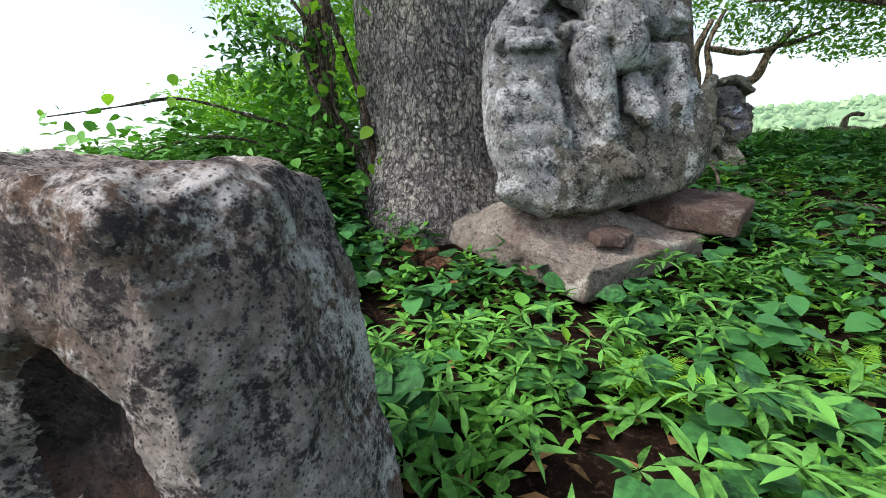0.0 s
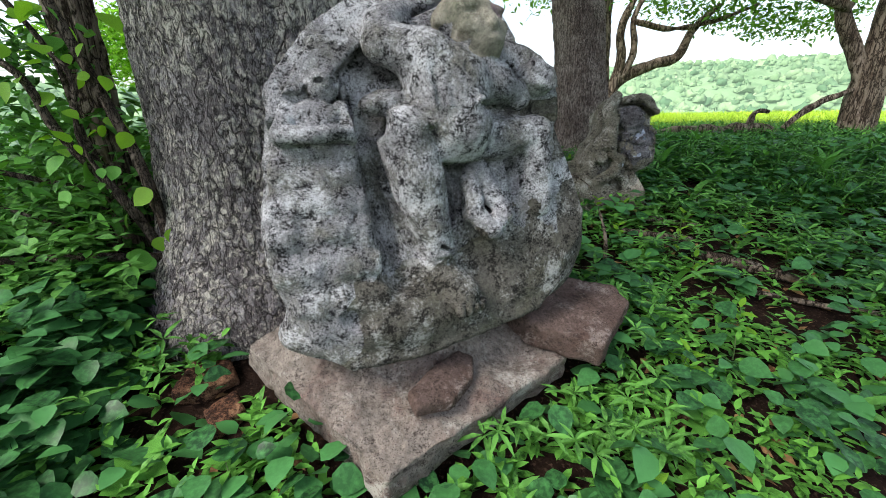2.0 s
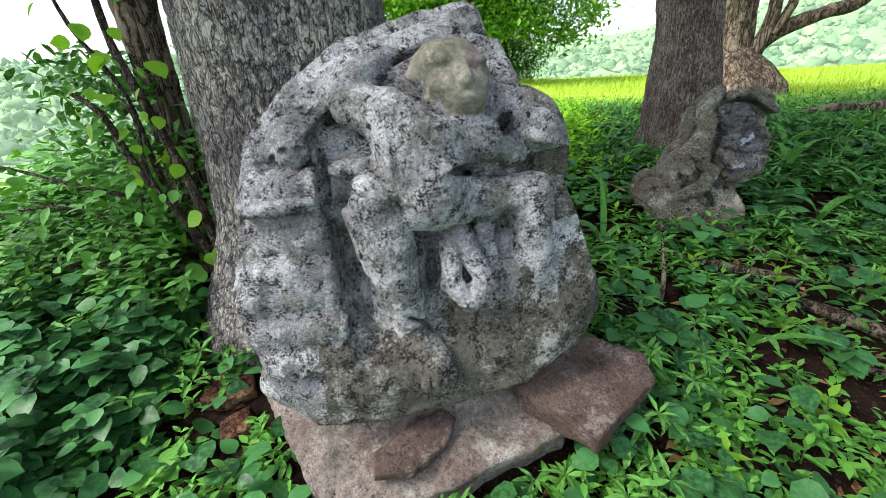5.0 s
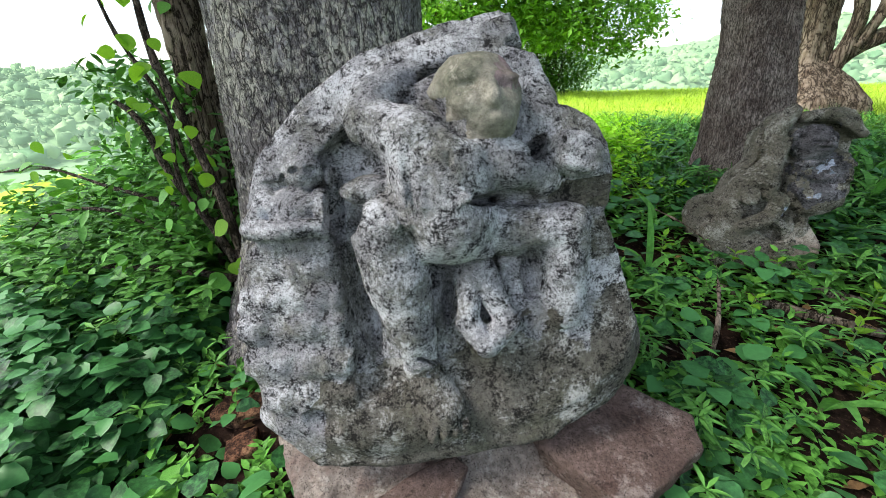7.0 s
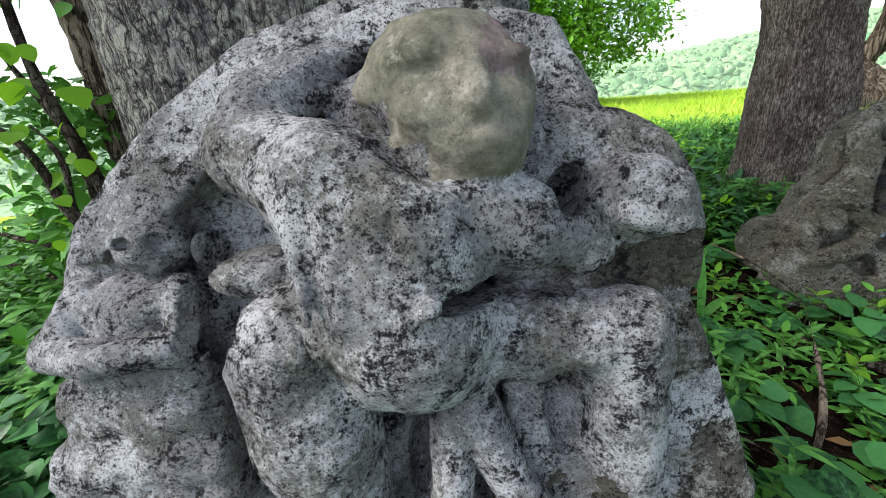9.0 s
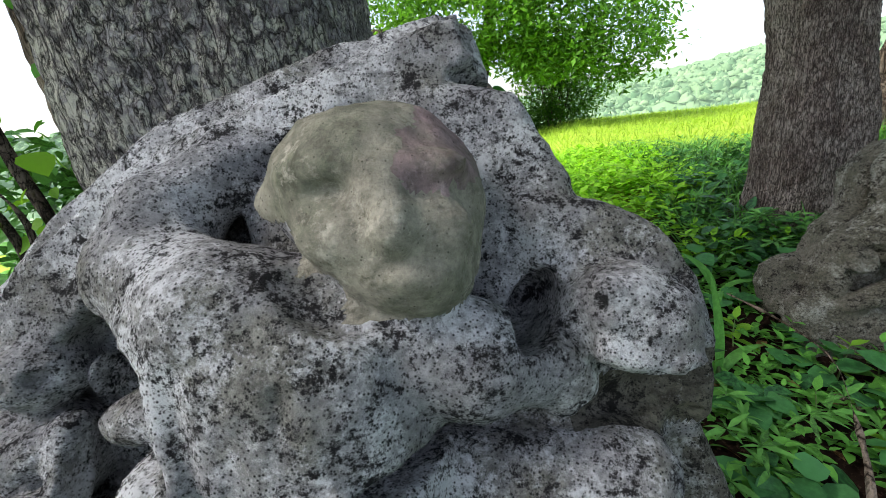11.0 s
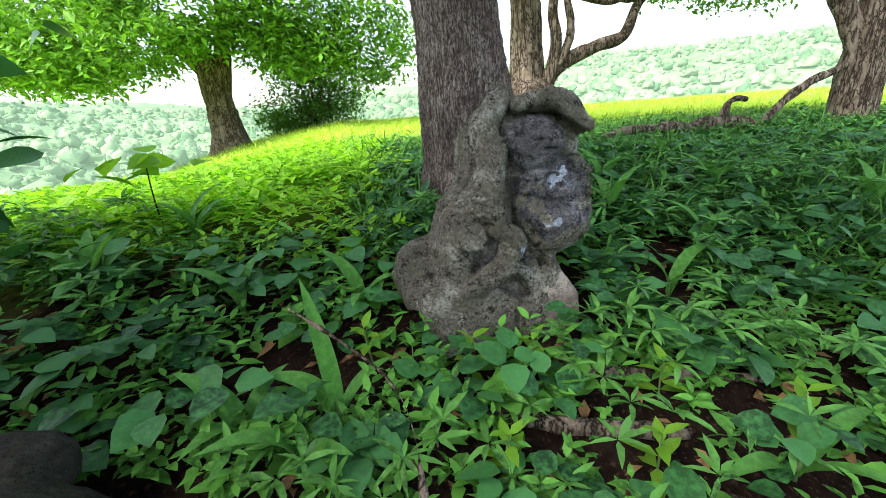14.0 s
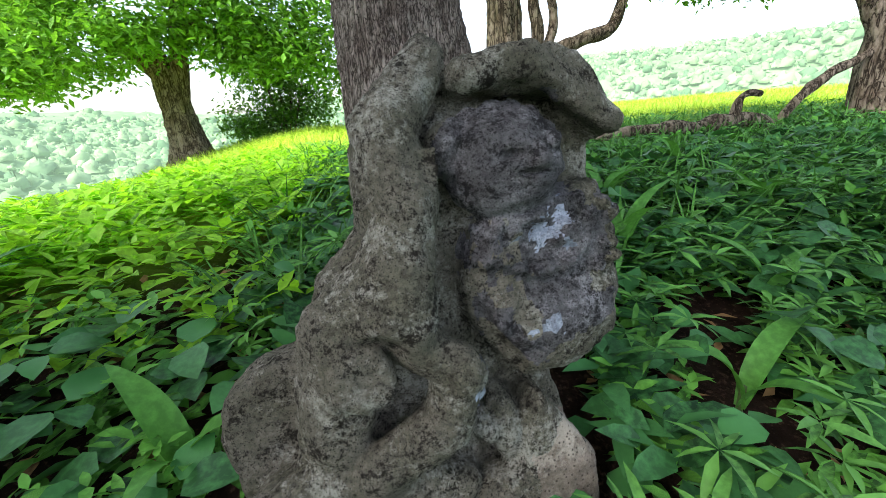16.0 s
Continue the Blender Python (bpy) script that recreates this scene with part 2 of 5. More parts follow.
def bark(name, base, pale, dark, plates=(9, 9, 5), lichen=None):
    s = Shader(name, 0.95, 0.15)
    m = s.stretch(*plates)
    upright = s.ridge(s.noise(1.0, 5, 0.6, s.stretch(plates[0], plates[1], plates[2] * 0.3)))
    level = s.ridge(s.noise(1.0, 5, 0.6, s.stretch(plates[0] * 0.8, plates[1] * 0.8, plates[2] * 1.6)))
    plate = s.mix(1.0, upright, level, "DARKEN")
    flake = s.noise(1.6, 6, 0.7, m)
    fine = s.noise(1.0, 8, 0.75, s.stretch(plates[0] * 2.2, plates[1] * 2.2, plates[2] * 1.2))
    c = s.mix(s.ramp(fine, 0.38, 0.62), dark, base)
    c = s.mix(s.ramp(s.mix(0.5, s.noise(5, 6, 0.7), flake), 0.44, 0.56), c, pale)
    if lichen:
        c = s.mix(s.ramp(s.mix(0.6, s.noise(1.7, 6, 0.7), s.noise(24, 6, 0.75)), 0.5, 0.56), c, lichen)
    c = s.mix(s.ramp(plate, 0.005, 0.035), tuple(0.35 * q for q in dark), c)
    s.bump(s.ramp(plate, 0.0, 0.07), 0.02, 1.0)
    s.bump(flake, 0.012, 0.8)
    s.bump(fine, 0.014, 1.0)
    return s.color(c).mat


def plated_bark(name, base, pale, dark, lichen, plates=(17, 17, 7.5)):
    """Bark broken into blocky plates by deep crooked cracks, with patches of lichen."""
    s = Shader(name, 0.95, 0.1)
    wob = s.n.new("ShaderNodeTexNoise")
    wob.inputs["Scale"].default_value, wob.inputs["Detail"].default_value = 1.1, 5
    co = s.stretch(*plates)
    s.l.new(co, wob.inputs["Vector"])
    bend = s.n.new("ShaderNodeVectorMath")
    bend.operation = "MULTIPLY_ADD"
    bend.inputs[1].default_value = (2.2, 2.2, 2.2)
    s.l.new(wob.outputs["Color"], bend.inputs[0])
    s.l.new(co, bend.inputs[2])
    edge = s.cells(1.0, "DISTANCE_TO_EDGE", bend.outputs[0])
    small = s.cells(2.3, "DISTANCE_TO_EDGE", bend.outputs[0])
    tone = s.n.new("ShaderNodeTexVoronoi")
    tone.inputs["Scale"].default_value = 1.0
    s.l.new(bend.outputs[0], tone.inputs["Vector"])
    fine = s.noise(60, 8, 0.78)
    c = s.mix(s.ramp(tone.outputs["Color"], 0.2, 0.8), tuple(0.6 * q for q in base), pale)
    c = s.mix(s.ramp(fine, 0.38, 0.62), dark, c)
    c = s.mix(s.ramp(s.mix(0.6, s.noise(1.7, 6, 0.7), s.noise(24, 6, 0.75)), 0.49, 0.56), c, lichen)
    c = s.mix(s.ramp(small, 0.0, 0.06), tuple(0.6 * q for q in dark), c)
    c = s.mix(s.ramp(edge, 0.0, 0.06), tuple(0.3 * q for q in dark), c)
    s.bump(s.ramp(edge, 0.0, 0.12), 0.022, 1.0)
    s.bump(s.ramp(small, 0.0, 0.12), 0.008, 0.8)
    s.bump(fine, 0.008, 1.0)
    return s.color(c).mat


def leafy(name, c0, c1, glow=0.18, rough=0.45, spec=0.14):
    """Leaf: two greens by island, paler veins of noise, light passing through."""
    s = Shader(name, rough, spec)
    isl = s.n.new("ShaderNodeNewGeometry").outputs["Random Per Island"]
    c = s.mix(s.ramp(isl, 0.0, 1.0), tuple(0.5 * q for q in c0), tuple(1.25 * q for q in c1))
    c = s.mix(s.ramp(s.noise(40, 3), 0.4, 0.75), c, tuple(min(1, 1.35 * q) for q in c1))
    tr = s.n.new("ShaderNodeBsdfTranslucent")
    s.l.new(s.mix(1.0, c, (1.25, 1.3, 0.55), "MULTIPLY"), tr.inputs[0])
    m = s.n.new("ShaderNodeMixShader")
    m.inputs[0].default_value = glow
    s.l.new(s.p.outputs[0], m.inputs[1])
    s.l.new(tr.outputs[0], m.inputs[2])
    s.l.new(m.outputs[0], s.n["Material Output"].inputs[0])
    return s.color(c).mat


M_STATUE = stone("lichened grey stone", (0.53, 0.52, 0.55), (0.8, 0.8, 0.83), (0.028, 0.026, 0.028), 0.515, 0.46, (0.36, 0.35, 0.32), 1.85, 1.3, 0.36)
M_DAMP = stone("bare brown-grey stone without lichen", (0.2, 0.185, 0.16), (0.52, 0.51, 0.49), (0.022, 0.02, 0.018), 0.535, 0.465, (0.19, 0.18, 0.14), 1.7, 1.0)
M_FACE = stone("worn cement face", (0.33, 0.305, 0.25), (0.42, 0.39, 0.33), (0.13, 0.12, 0.09), 0.56, 0.42, (0.2, 0.2, 0.15), 1.1, 0.5, 0.16)
M_PINK = stone("faded red powder on stone", (0.33, 0.24, 0.245), (0.42, 0.32, 0.32), (0.13, 0.1, 0.09), 0.55, 0.42, (0.22, 0.2, 0.16), 1.2, 0.5, 0.16)
M_STATUE2 = stone("brown weathered stone", (0.31, 0.285, 0.235), (0.5, 0.485, 0.43), (0.035, 0.03, 0.025), 0.54, 0.456, (0.23, 0.215, 0.165), 1.9, 1.5)
M_HEAD2 = stone("dark grey powdered stone", (0.22, 0.21, 0.225), (0.4, 0.39, 0.42), (0.04, 0.037, 0.04), 0.54, 0.462, None, 1.9, 1.7)
M_BLUE = stone("pale blue powder on stone", (0.36, 0.4, 0.5), (0.5, 0.55, 0.66), (0.1, 0.1, 0.12), 0.5, 0.43, None, 1.6, 0.7)
# near-black colour that stands in for shade inside the block's hollows
M_HOLLOW_SHADE = stone("shade painted in a stone hollow", (0.06, 0.05, 0.05), (0.16, 0.14, 0.14), (0.015, 0.013, 0.014), 0.56, 0.47, (0.07, 0.04, 0.03), 1.3)
M_WEDGE = stone("dark reddish brown stone", (0.2, 0.14, 0.12), (0.3, 0.245, 0.22), (0.05, 0.035, 0.03), 0.56, 0.43, (0.14, 0.09, 0.075), 1.3)
M_RAW = stone("freshly broken pinkish stone", (0.34, 0.28, 0.23), (0.46, 0.4, 0.34), (0.14, 0.11, 0.09), 0.55, 0.38)
M_SLAB = stone("pinkish grey stone slab", (0.35, 0.3, 0.26), (0.46, 0.425, 0.38), (0.07, 0.055, 0.048), 0.55, 0.43, (0.22, 0.155, 0.135))
M_BLOCK = stone("pale stone with tar stains", (0.42, 0.37, 0.35), (0.6, 0.57, 0.57), (0.05, 0.043, 0.046), 0.54, 0.468, (0.17, 0.11, 0.085), 1.1)
M_ROCK = stone("dark smooth boulder", (0.07, 0.063, 0.053), (0.17, 0.165, 0.15), (0.025, 0.022, 0.02), 0.66, 0.36, (0.06, 0.062, 0.045))
M_BRICK = stone("broken orange brick", (0.2, 0.1, 0.06), (0.36, 0.21, 0.12), (0.03, 0.016, 0.012), 0.55, 0.48)
M_BARK1 = plated_bark("grey flaking bark", (0.27, 0.25, 0.26), (0.38, 0.365, 0.375), (0.14, 0.12, 0.12), (0.46, 0.435, 0.38))
M_BARK2 = bark("brown ridged bark", (0.35, 0.27, 0.24), (0.5, 0.42, 0.375), (0.13, 0.09, 0.078), (48, 48, 11))
M_BARK3 = bark("brown old bark", (0.2, 0.15, 0.11), (0.3, 0.24, 0.19), (0.08, 0.055, 0.04), (8, 8, 2))
M_TWIG = bark("dark twig bark", (0.12, 0.085, 0.065), (0.2, 0.16, 0.13), (0.05, 0.035, 0.03), (30, 30, 10))
M_STEM = Shader("green stem", 0.6).mat
M_STEM.node_tree.nodes["Principled BSDF"].inputs["Base Color"].default_value = (0.1, 0.16, 0.05, 1)
M_HERB = leafy("fresh herb leaves", (0.036, 0.12, 0.02), (0.115, 0.31, 0.05), 0.16)
M_BROAD = leafy("dark broad leaves", (0.016, 0.062, 0.022), (0.05, 0.165, 0.048), 0.1, 0.42, 0.2)
M_STAR = leafy("lobed herb leaves", (0.034, 0.105, 0.026), (0.105, 0.27, 0.055), 0.14)
M_STRAP = leafy("ribbed strap leaves", (0.06, 0.2, 0.04), (0.11, 0.29, 0.06), 0.3)
M_LIME = leafy("lime vine leaves", (0.12, 0.29, 0.025), (0.22, 0.43, 0.045), 0.45)
# herb green raised to lime, so sunlight on the slope is in the colour
M_SLOPE_LIT = leafy("slope leaves with sunlight in the colour", (0.15, 0.39, 0.022), (0.29, 0.55, 0.045), 0.45)
M_CROWN = leafy("tree leaves", (0.04, 0.12, 0.02), (0.1, 0.23, 0.035), 0.4)
M_CROWN3 = leafy("light tree leaves", (0.045, 0.14, 0.02), (0.17, 0.36, 0.05), 0.4)
M_GRASS = leafy("meadow grass", (0.17, 0.34, 0.025), (0.36, 0.5, 0.06), 0.35, 0.6, 0.2)
M_LITTER = leafy("dry fallen leaves", (0.12, 0.06, 0.03), (0.26, 0.15, 0.07), 0.1, 0.8, 0.1)

_s = Shader("leaf mould and soil", 0.95, 0.03)
_c = _s.mix(_s.ramp(_s.noise(6, 6, 0.7), 0.35, 0.65), (0.009, 0.006, 0.005), (0.032, 0.019, 0.014))
_c = _s.mix(_s.ramp(_s.noise(45, 4), 0.55, 0.7), _c, (0.08, 0.048, 0.034))
_s.bump(_s.noise(40, 6, 0.7), 0.02)
# far from the trees the soil is hidden by turf
_g = _s.n.new("ShaderNodeSeparateXYZ")
_s.l.new(_s.co, _g.inputs[0])
_far = _s.n.new("ShaderNodeMapRange")
_far.inputs["From Min"].default_value, _far.inputs["From Max"].default_value = 6.5, 8.5
_s.l.new(_g.outputs[1], _far.inputs[0])
_turf = _s.mix(_s.ramp(_s.noise(0.5, 5), 0.35, 0.65), (0.2, 0.36, 0.03), (0.4, 0.47, 0.08))
_c = _s.mix(_far.outputs[0], _c, _turf)
# the open slope beside the huge trunk is turf as well
_k = _s.n.new("ShaderNodeVectorMath")
_k.operation = "DOT_PRODUCT"
_k.inputs[1].default_value = (-0.55, 1, 0)
_s.l.new(_s.co, _k.inputs[0])
_near = _s.n.new("ShaderNodeMapRange")
_near.inputs["From Min"].default_value, _near.inputs["From Max"].default_value = 4.3, 5.6
_s.l.new(_k.outputs["Value"], _near.inputs[0])
_c = _s.mix(_near.outputs[0], _c, _turf)
M_SOIL = _s.color(_c).mat

# haze over the hills is painted: pale base colours and a faint glow
_s = Shader("distant woods with painted haze", 0.9, 0.1)
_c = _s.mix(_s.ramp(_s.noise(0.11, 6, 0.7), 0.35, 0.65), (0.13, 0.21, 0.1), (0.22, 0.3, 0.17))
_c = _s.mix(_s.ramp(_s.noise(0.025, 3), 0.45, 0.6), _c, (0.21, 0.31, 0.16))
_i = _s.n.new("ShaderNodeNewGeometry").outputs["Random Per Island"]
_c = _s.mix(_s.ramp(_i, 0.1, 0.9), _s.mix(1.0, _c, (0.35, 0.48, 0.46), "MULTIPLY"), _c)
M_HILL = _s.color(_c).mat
# glow that stands in for haze, the woods give off no light
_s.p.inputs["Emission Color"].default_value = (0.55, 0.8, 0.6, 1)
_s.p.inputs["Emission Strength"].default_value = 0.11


# ---- ground and distance ----
def grid(xs, ys, zf):
    x, y = np.meshgrid(xs, ys, indexing="ij")
    v = np.stack([x.ravel(), y.ravel(), zf(x, y).ravel()], 1)
    i, j = np.meshgrid(np.arange(len(xs) - 1), np.arange(len(ys) - 1), indexing="ij")
    i, j, n = i.ravel(), j.ravel(), len(ys)
    return v, quads(np.stack([i * n + j, (i + 1) * n + j, (i + 1) * n + j + 1, i * n + j + 1], 1))


def far_z(x, y):
    """The mound near by, the valley, then wooded hills all round."""
    r = np.hypot(x, y)
    near = ground_z(np.clip(x, -40, 60), np.clip(y, -40, 80))
    valley = -6.0 + 0 * r
    k = np.clip((r - 22) / 45, 0, 1)
    k = k * k * (3 - 2 * k)
    p = np.stack([x.ravel(), y.ravel(), 0 * x.ravel()], 1)
    rise = np.clip((r - 75) / 150, 0, 1) * (15 + 9 * vnoise(p, 130, 3).reshape(x.shape))
    right = np.clip((x + 0.15 * y) / 120, 0, 1) * np.clip((r - 60) / 110, 0, 1) * 8
    bumps = np.clip((r - 62) / 20, 0, 1) * (1.6 * vnoise(p, 7, 8).reshape(x.shape) + 1.0 * vnoise(p, 3.2, 9).reshape(x.shape))
    return near * (1 - k) + (valley + rise + right) * k + bumps


def axis_steps(reach):
    a = np.concatenate([np.arange(0, 8, 0.12), np.arange(8, 24, 0.5), np.arange(24, 150, 1.6), np.arange(150, reach, 8)])
    return np.unique(np.concatenate([-a, a]).round(3))


v, t = grid(axis_steps(420), axis_steps(420), far_z)
mid = v[t].mean(1)
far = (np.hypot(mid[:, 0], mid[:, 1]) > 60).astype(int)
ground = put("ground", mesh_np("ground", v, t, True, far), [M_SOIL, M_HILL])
tagged(ground, "mound of brown leaf mould running into bright meadow and wooded hills", "ground", kind="structure")


# ---- leaf shapes ----
def leaf_shape(width=0.4, rows=(0.25, 0.6), fold=0.12, droop=0.18, tip=1.0):
    """A folded, drooping leaf one long, along +y."""
    v, t = [(0, 0, 0)], []
    for r in rows:
        w = width / 2 * math.sin(math.pi * min(1, r ** 0.75)) ** 0.8
        z = -droop * r * r
        v += [(-w, r, z + fold * w * 2), (0, r, z), (w, r, z + fold * w * 2)]
    v.append((0, tip, -droop))
    t += [(0, 2, 1), (0, 3, 2)]
    for k in range(len(rows) - 1):
        a, b = 1 + 3 * k, 4 + 3 * k
        t += [(a, a + 1, b + 1), (a, b + 1, b), (a + 1, a + 2, b + 2), (a + 1, b + 2, b + 1)]
    a, e = 1 + 3 * (len(rows) - 1), len(v) - 1
    t += [(a, a + 1, e), (a + 1, a + 2, e)]
    return np.array(v), np.array(t)


def frames(yaw, pitch, roll, size):
    """Turn matrices for leaves: yaw about up, pitch above the level, roll about the leaf."""
    cy, sy, cp, sp, cr, sr = np.cos(yaw), np.sin(yaw), np.cos(pitch), np.sin(pitch), np.cos(roll), np.sin(roll)
    y = np.stack([-sy * cp, cy * cp, sp], 1)
    x0 = np.stack([cy, sy, 0 * yaw], 1)
    z0 = np.cross(x0, y)
    x = x0 * cr[:, None] + z0 * sr[:, None]
    z = z0 * cr[:, None] - x0 * sr[:, None]
    return np.stack([x, y, z], 2) * np.asarray(size)[:, None, None]


def strew(shape, at, turn):
    v, t = shape
    n = len(at)
    vs = np.einsum("nij,kj->nki", turn, v) + at[:, None]
    return vs.reshape(-1, 3), (t[None] + (np.arange(n) * len(v))[:, None, None]).reshape(-1, 3)


HERB = leaf_shape(0.42, (0.3, 0.65), 0.15, 0.2)
BROAD = leaf_shape(0.85, (0.18, 0.45, 0.75), 0.1, 0.22)
NARROW = leaf_shape(0.22, (0.35, 0.7), 0.2, 0.25)
SIMPLE = leaf_shape(0.45, (0.45,), 0.1, 0.15)
BLADE = (np.array([(-0.02, 0, 0), (0.02, 0, 0), (-0.016, 0.55, 0), (0.016, 0.55, 0), (0, 1, -0.25)]), np.array([(0, 1, 3), (0, 3, 2), (2, 3, 4)]))
rng = np.random.default_rng(7)


# ---- the large carved stele on its slab ----
def tilted(origin, turn, lean):
    """Pose of an upright panel: x along it, y up it, z out of its face."""
    a, b = radians(turn), radians(lean)
    u = Vector((math.cos(a), math.sin(a), 0))
    h = Vector((math.sin(a), -math.cos(a), 0))
    n = h * math.cos(b) + Vector((0, 0, 1)) * math.sin(b)
    w = Vector((0, 0, 1)) * math.cos(b) - h * math.sin(b)
    m = Matrix((u, w, n)).transposed().to_4x4()
    m.translation = origin
    return m


def stele_one(x, y, z):
    p = (x, y, z)
    shape = [(-0.4, -0.13), (-0.52, -0.02), (-0.6, 0.12), (-0.65, 0.3), (-0.66, 0.46), (-0.63, 0.66), (-0.6, 0.85), (-0.55, 1.04), (-0.39, 1.235), (-0.175, 1.395), (0.1, 1.485), (0.33, 1.54), (0.385, 1.5),
             (0.47, 1.37), (0.52, 1.25), (0.54, 1.18), (0.58, 1.1), (0.6, 1.0), (0.61, 0.9), (0.61, 0.8), (0.65, 0.7), (0.72, 0.55), (0.8, 0.4), (0.8, 0.26), (0.67, 0.09), (0.5, -0.05), (0.2, -0.1), (-0.1, -0.14)]
    slope = (x, y, z + 0.1 * (y - 0.8))
    d = panel(slope, shape, -0.05, 0.13, 0.03)
    add = lambda q, k=0.03: smin(d, q, k)
    cut = lambda q: np.maximum(d, -q)
    # hood: a bevelled band round the top, hollow below it
    d = add(panel(slope, [(-0.59, 0.86), (-0.55, 1.04), (-0.39, 1.235), (-0.175, 1.395), (0.1, 1.485), (0.33, 1.535), (0.385, 1.5), (0.41, 1.4), (0.33, 1.395), (0.16, 1.36), (0.0, 1.295), (-0.14, 1.2), (-0.27, 1.1), (-0.4, 1.0), (-0.5, 0.84)], -0.03, 0.24, 0.02), 0.01)
    d = add(panel(slope, [(-0.52, 0.95), (-0.39, 1.17), (-0.17, 1.32), (0.1, 1.42), (0.36, 1.5), (0.385, 1.42), (0.33, 1.395), (0.16, 1.355), (0.0, 1.295), (-0.2, 1.15), (-0.4, 0.95)], 0.1, 0.285, 0.018), 0.025)
    d = add(panel(p, [(-0.55, 0.7), (-0.5, 0.95), (-0.33, 1.08), (-0.1, 1.2), (0.05, 1.28), (0.1, 1.05), (-0.1, 0.85), (-0.25, 0.65)], 0.0, 0.16, 0.03), 0.02)
    # rough backing beside the head
    d = add(panel(p, [(-0.02, 1.25), (0.3, 1.4), (0.44, 1.36), (0.515, 1.22), (0.53, 1.08), (0.42, 1.04), (0.0, 1.05)], 0.0, 0.235, 0.03), 0.02)
    # lobe at the side, thick, with a cut edge
    d = add(panel(p, [(0.43, 0.82), (0.43, 1.19), (0.545, 1.18), (0.625, 1.135), (0.685, 1.05), (0.705, 0.95), (0.69, 0.84), (0.6, 0.8)], 0.06, 0.255, 0.025), 0.02)
    # thick flank of the block and its foot
    d = add(panel(p, [(0.3, 1.1), (0.55, 1.1), (0.67, 1.04), (0.695, 0.94), (0.69, 0.82), (0.725, 0.7), (0.775, 0.55), (0.81, 0.4), (0.78, 0.27), (0.6, 0.1), (0.3, 0.0)], 0.03, 0.225, 0.035), 0.03)
    d = add(ball(p, (0.45, 0.3, 0.1), (0.42, 0.3, 0.13)), 0.04)
    d = add(ball(p, (-0.16, 0.05, 0.09), (0.5, 0.17, 0.19)), 0.04)
    d = add(ball(p, (0.3, 0.1, 0.06), (0.45, 0.15, 0.15)), 0.05)
    # pedestal of worn courses with the small seated shape on it
    d = add(panel(p, [(-0.53, 0.02), (-0.63, 0.28), (-0.64, 0.5), (-0.58, 0.73), (-0.27, 0.73), (-0.24, 0.45), (-0.24, 0.2), (-0.2, 0.02)], 0.0, 0.255, 0.06), 0.03)
    lump = random.Random(8)
    for row, (v0, left, right) in enumerate(((0.655, -0.58, -0.3), (0.545, -0.615, -0.29), (0.43, -0.63, -0.28), (0.31, -0.61, -0.27), (0.17, -0.56, -0.24))):
        count = 5 if row % 2 else 4
        for k in range(count):
            u0 = left + (right - left) * (k + 0.5) / count + lump.uniform(-0.02, 0.02)
            d = add(panel((x - u0, y - v0 - lump.uniform(-0.02, 0.02), z), [(-0.05, -0.03), (0.045, -0.042), (0.05, 0.03), (-0.04, 0.036)], 0.2, 0.268 + lump.uniform(-0.02, 0.016), 0.024), 0.04)
        d = cut(limb(p, (left - 0.06, v0 - 0.062 + lump.uniform(-0.015, 0.015), 0.292), (right + 0.03, v0 - 0.055 + lump.uniform(-0.02, 0.02), 0.295), 0.011, 0.006))
        for k in range(2):
            u0 = lump.uniform(left, right)
            d = cut(ball(p, (u0, v0 + lump.uniform(-0.03, 0.03), 0.3), (0.025, 0.02, 0.03), lump.uniform(-60, 60)))
    d = cut(ball(p, (-0.36, 0.08, 0.3), (0.09, 0.05, 0.07), -20))
    # the small seated shape
    d = add(ball(p, (-0.41, 0.84, 0.21), (0.105, 0.1, 0.1)), 0.008)
    d = add(ball(p, (-0.375, 0.985, 0.225), (0.068, 0.064, 0.075)), 0.006)
    d = add(ball(p, (-0.36, 1.04, 0.18), (0.042, 0.03, 0.05)), 0.008)
    for ex in (-0.435, -0.28):
        d = add(ball(p, (ex, 0.965, 0.2), (0.028, 0.042, 0.04)), 0.006)
        d = cut(ball(p, (ex, 0.962, 0.25), (0.01, 0.018, 0.025)))
    for ex in (-0.385, -0.33):
        d = cut(ball(p, (ex, 0.985, 0.28), (0.02, 0.013, 0.025)))
    d = cut(ball(p, (-0.355, 0.94, 0.28), (0.022, 0.008, 0.02)))
    d = add(ball(p, (-0.54, 0.96, 0.13), (0.045, 0.09, 0.07)), 0.01)
    for ex in (-0.46, -0.36):
        d = add(ball(p, (ex, 0.87, 0.275), (0.042, 0.032, 0.025)), 0.012)
    for a, b, c in (((-0.505, 0.89, 0.25), (-0.545, 0.79, 0.285), (-0.43, 0.78, 0.325)), ((-0.315, 0.89, 0.25), (-0.275, 0.795, 0.29), (-0.39, 0.785, 0.325))):
        d = add(limb(p, a, b, 0.034, 0.038), 0.005)
        d = add(limb(p, b, c, 0.038, 0.034), 0.005)
    d = add(limb(p, (-0.52, 0.74, 0.235), (-0.3, 0.725, 0.25), 0.034, 0.03), 0.03)
    # raised limb: bent at the elbow, its end under the hood
    d = add(limb(p, (-0.03, 1.3, 0.19), (-0.115, 1.215, 0.25), 0.06, 0.07), 0.012)
    d = add(limb(p, (-0.115, 1.215, 0.25), (-0.125, 1.135, 0.285), 0.072, 0.08), 0.015)
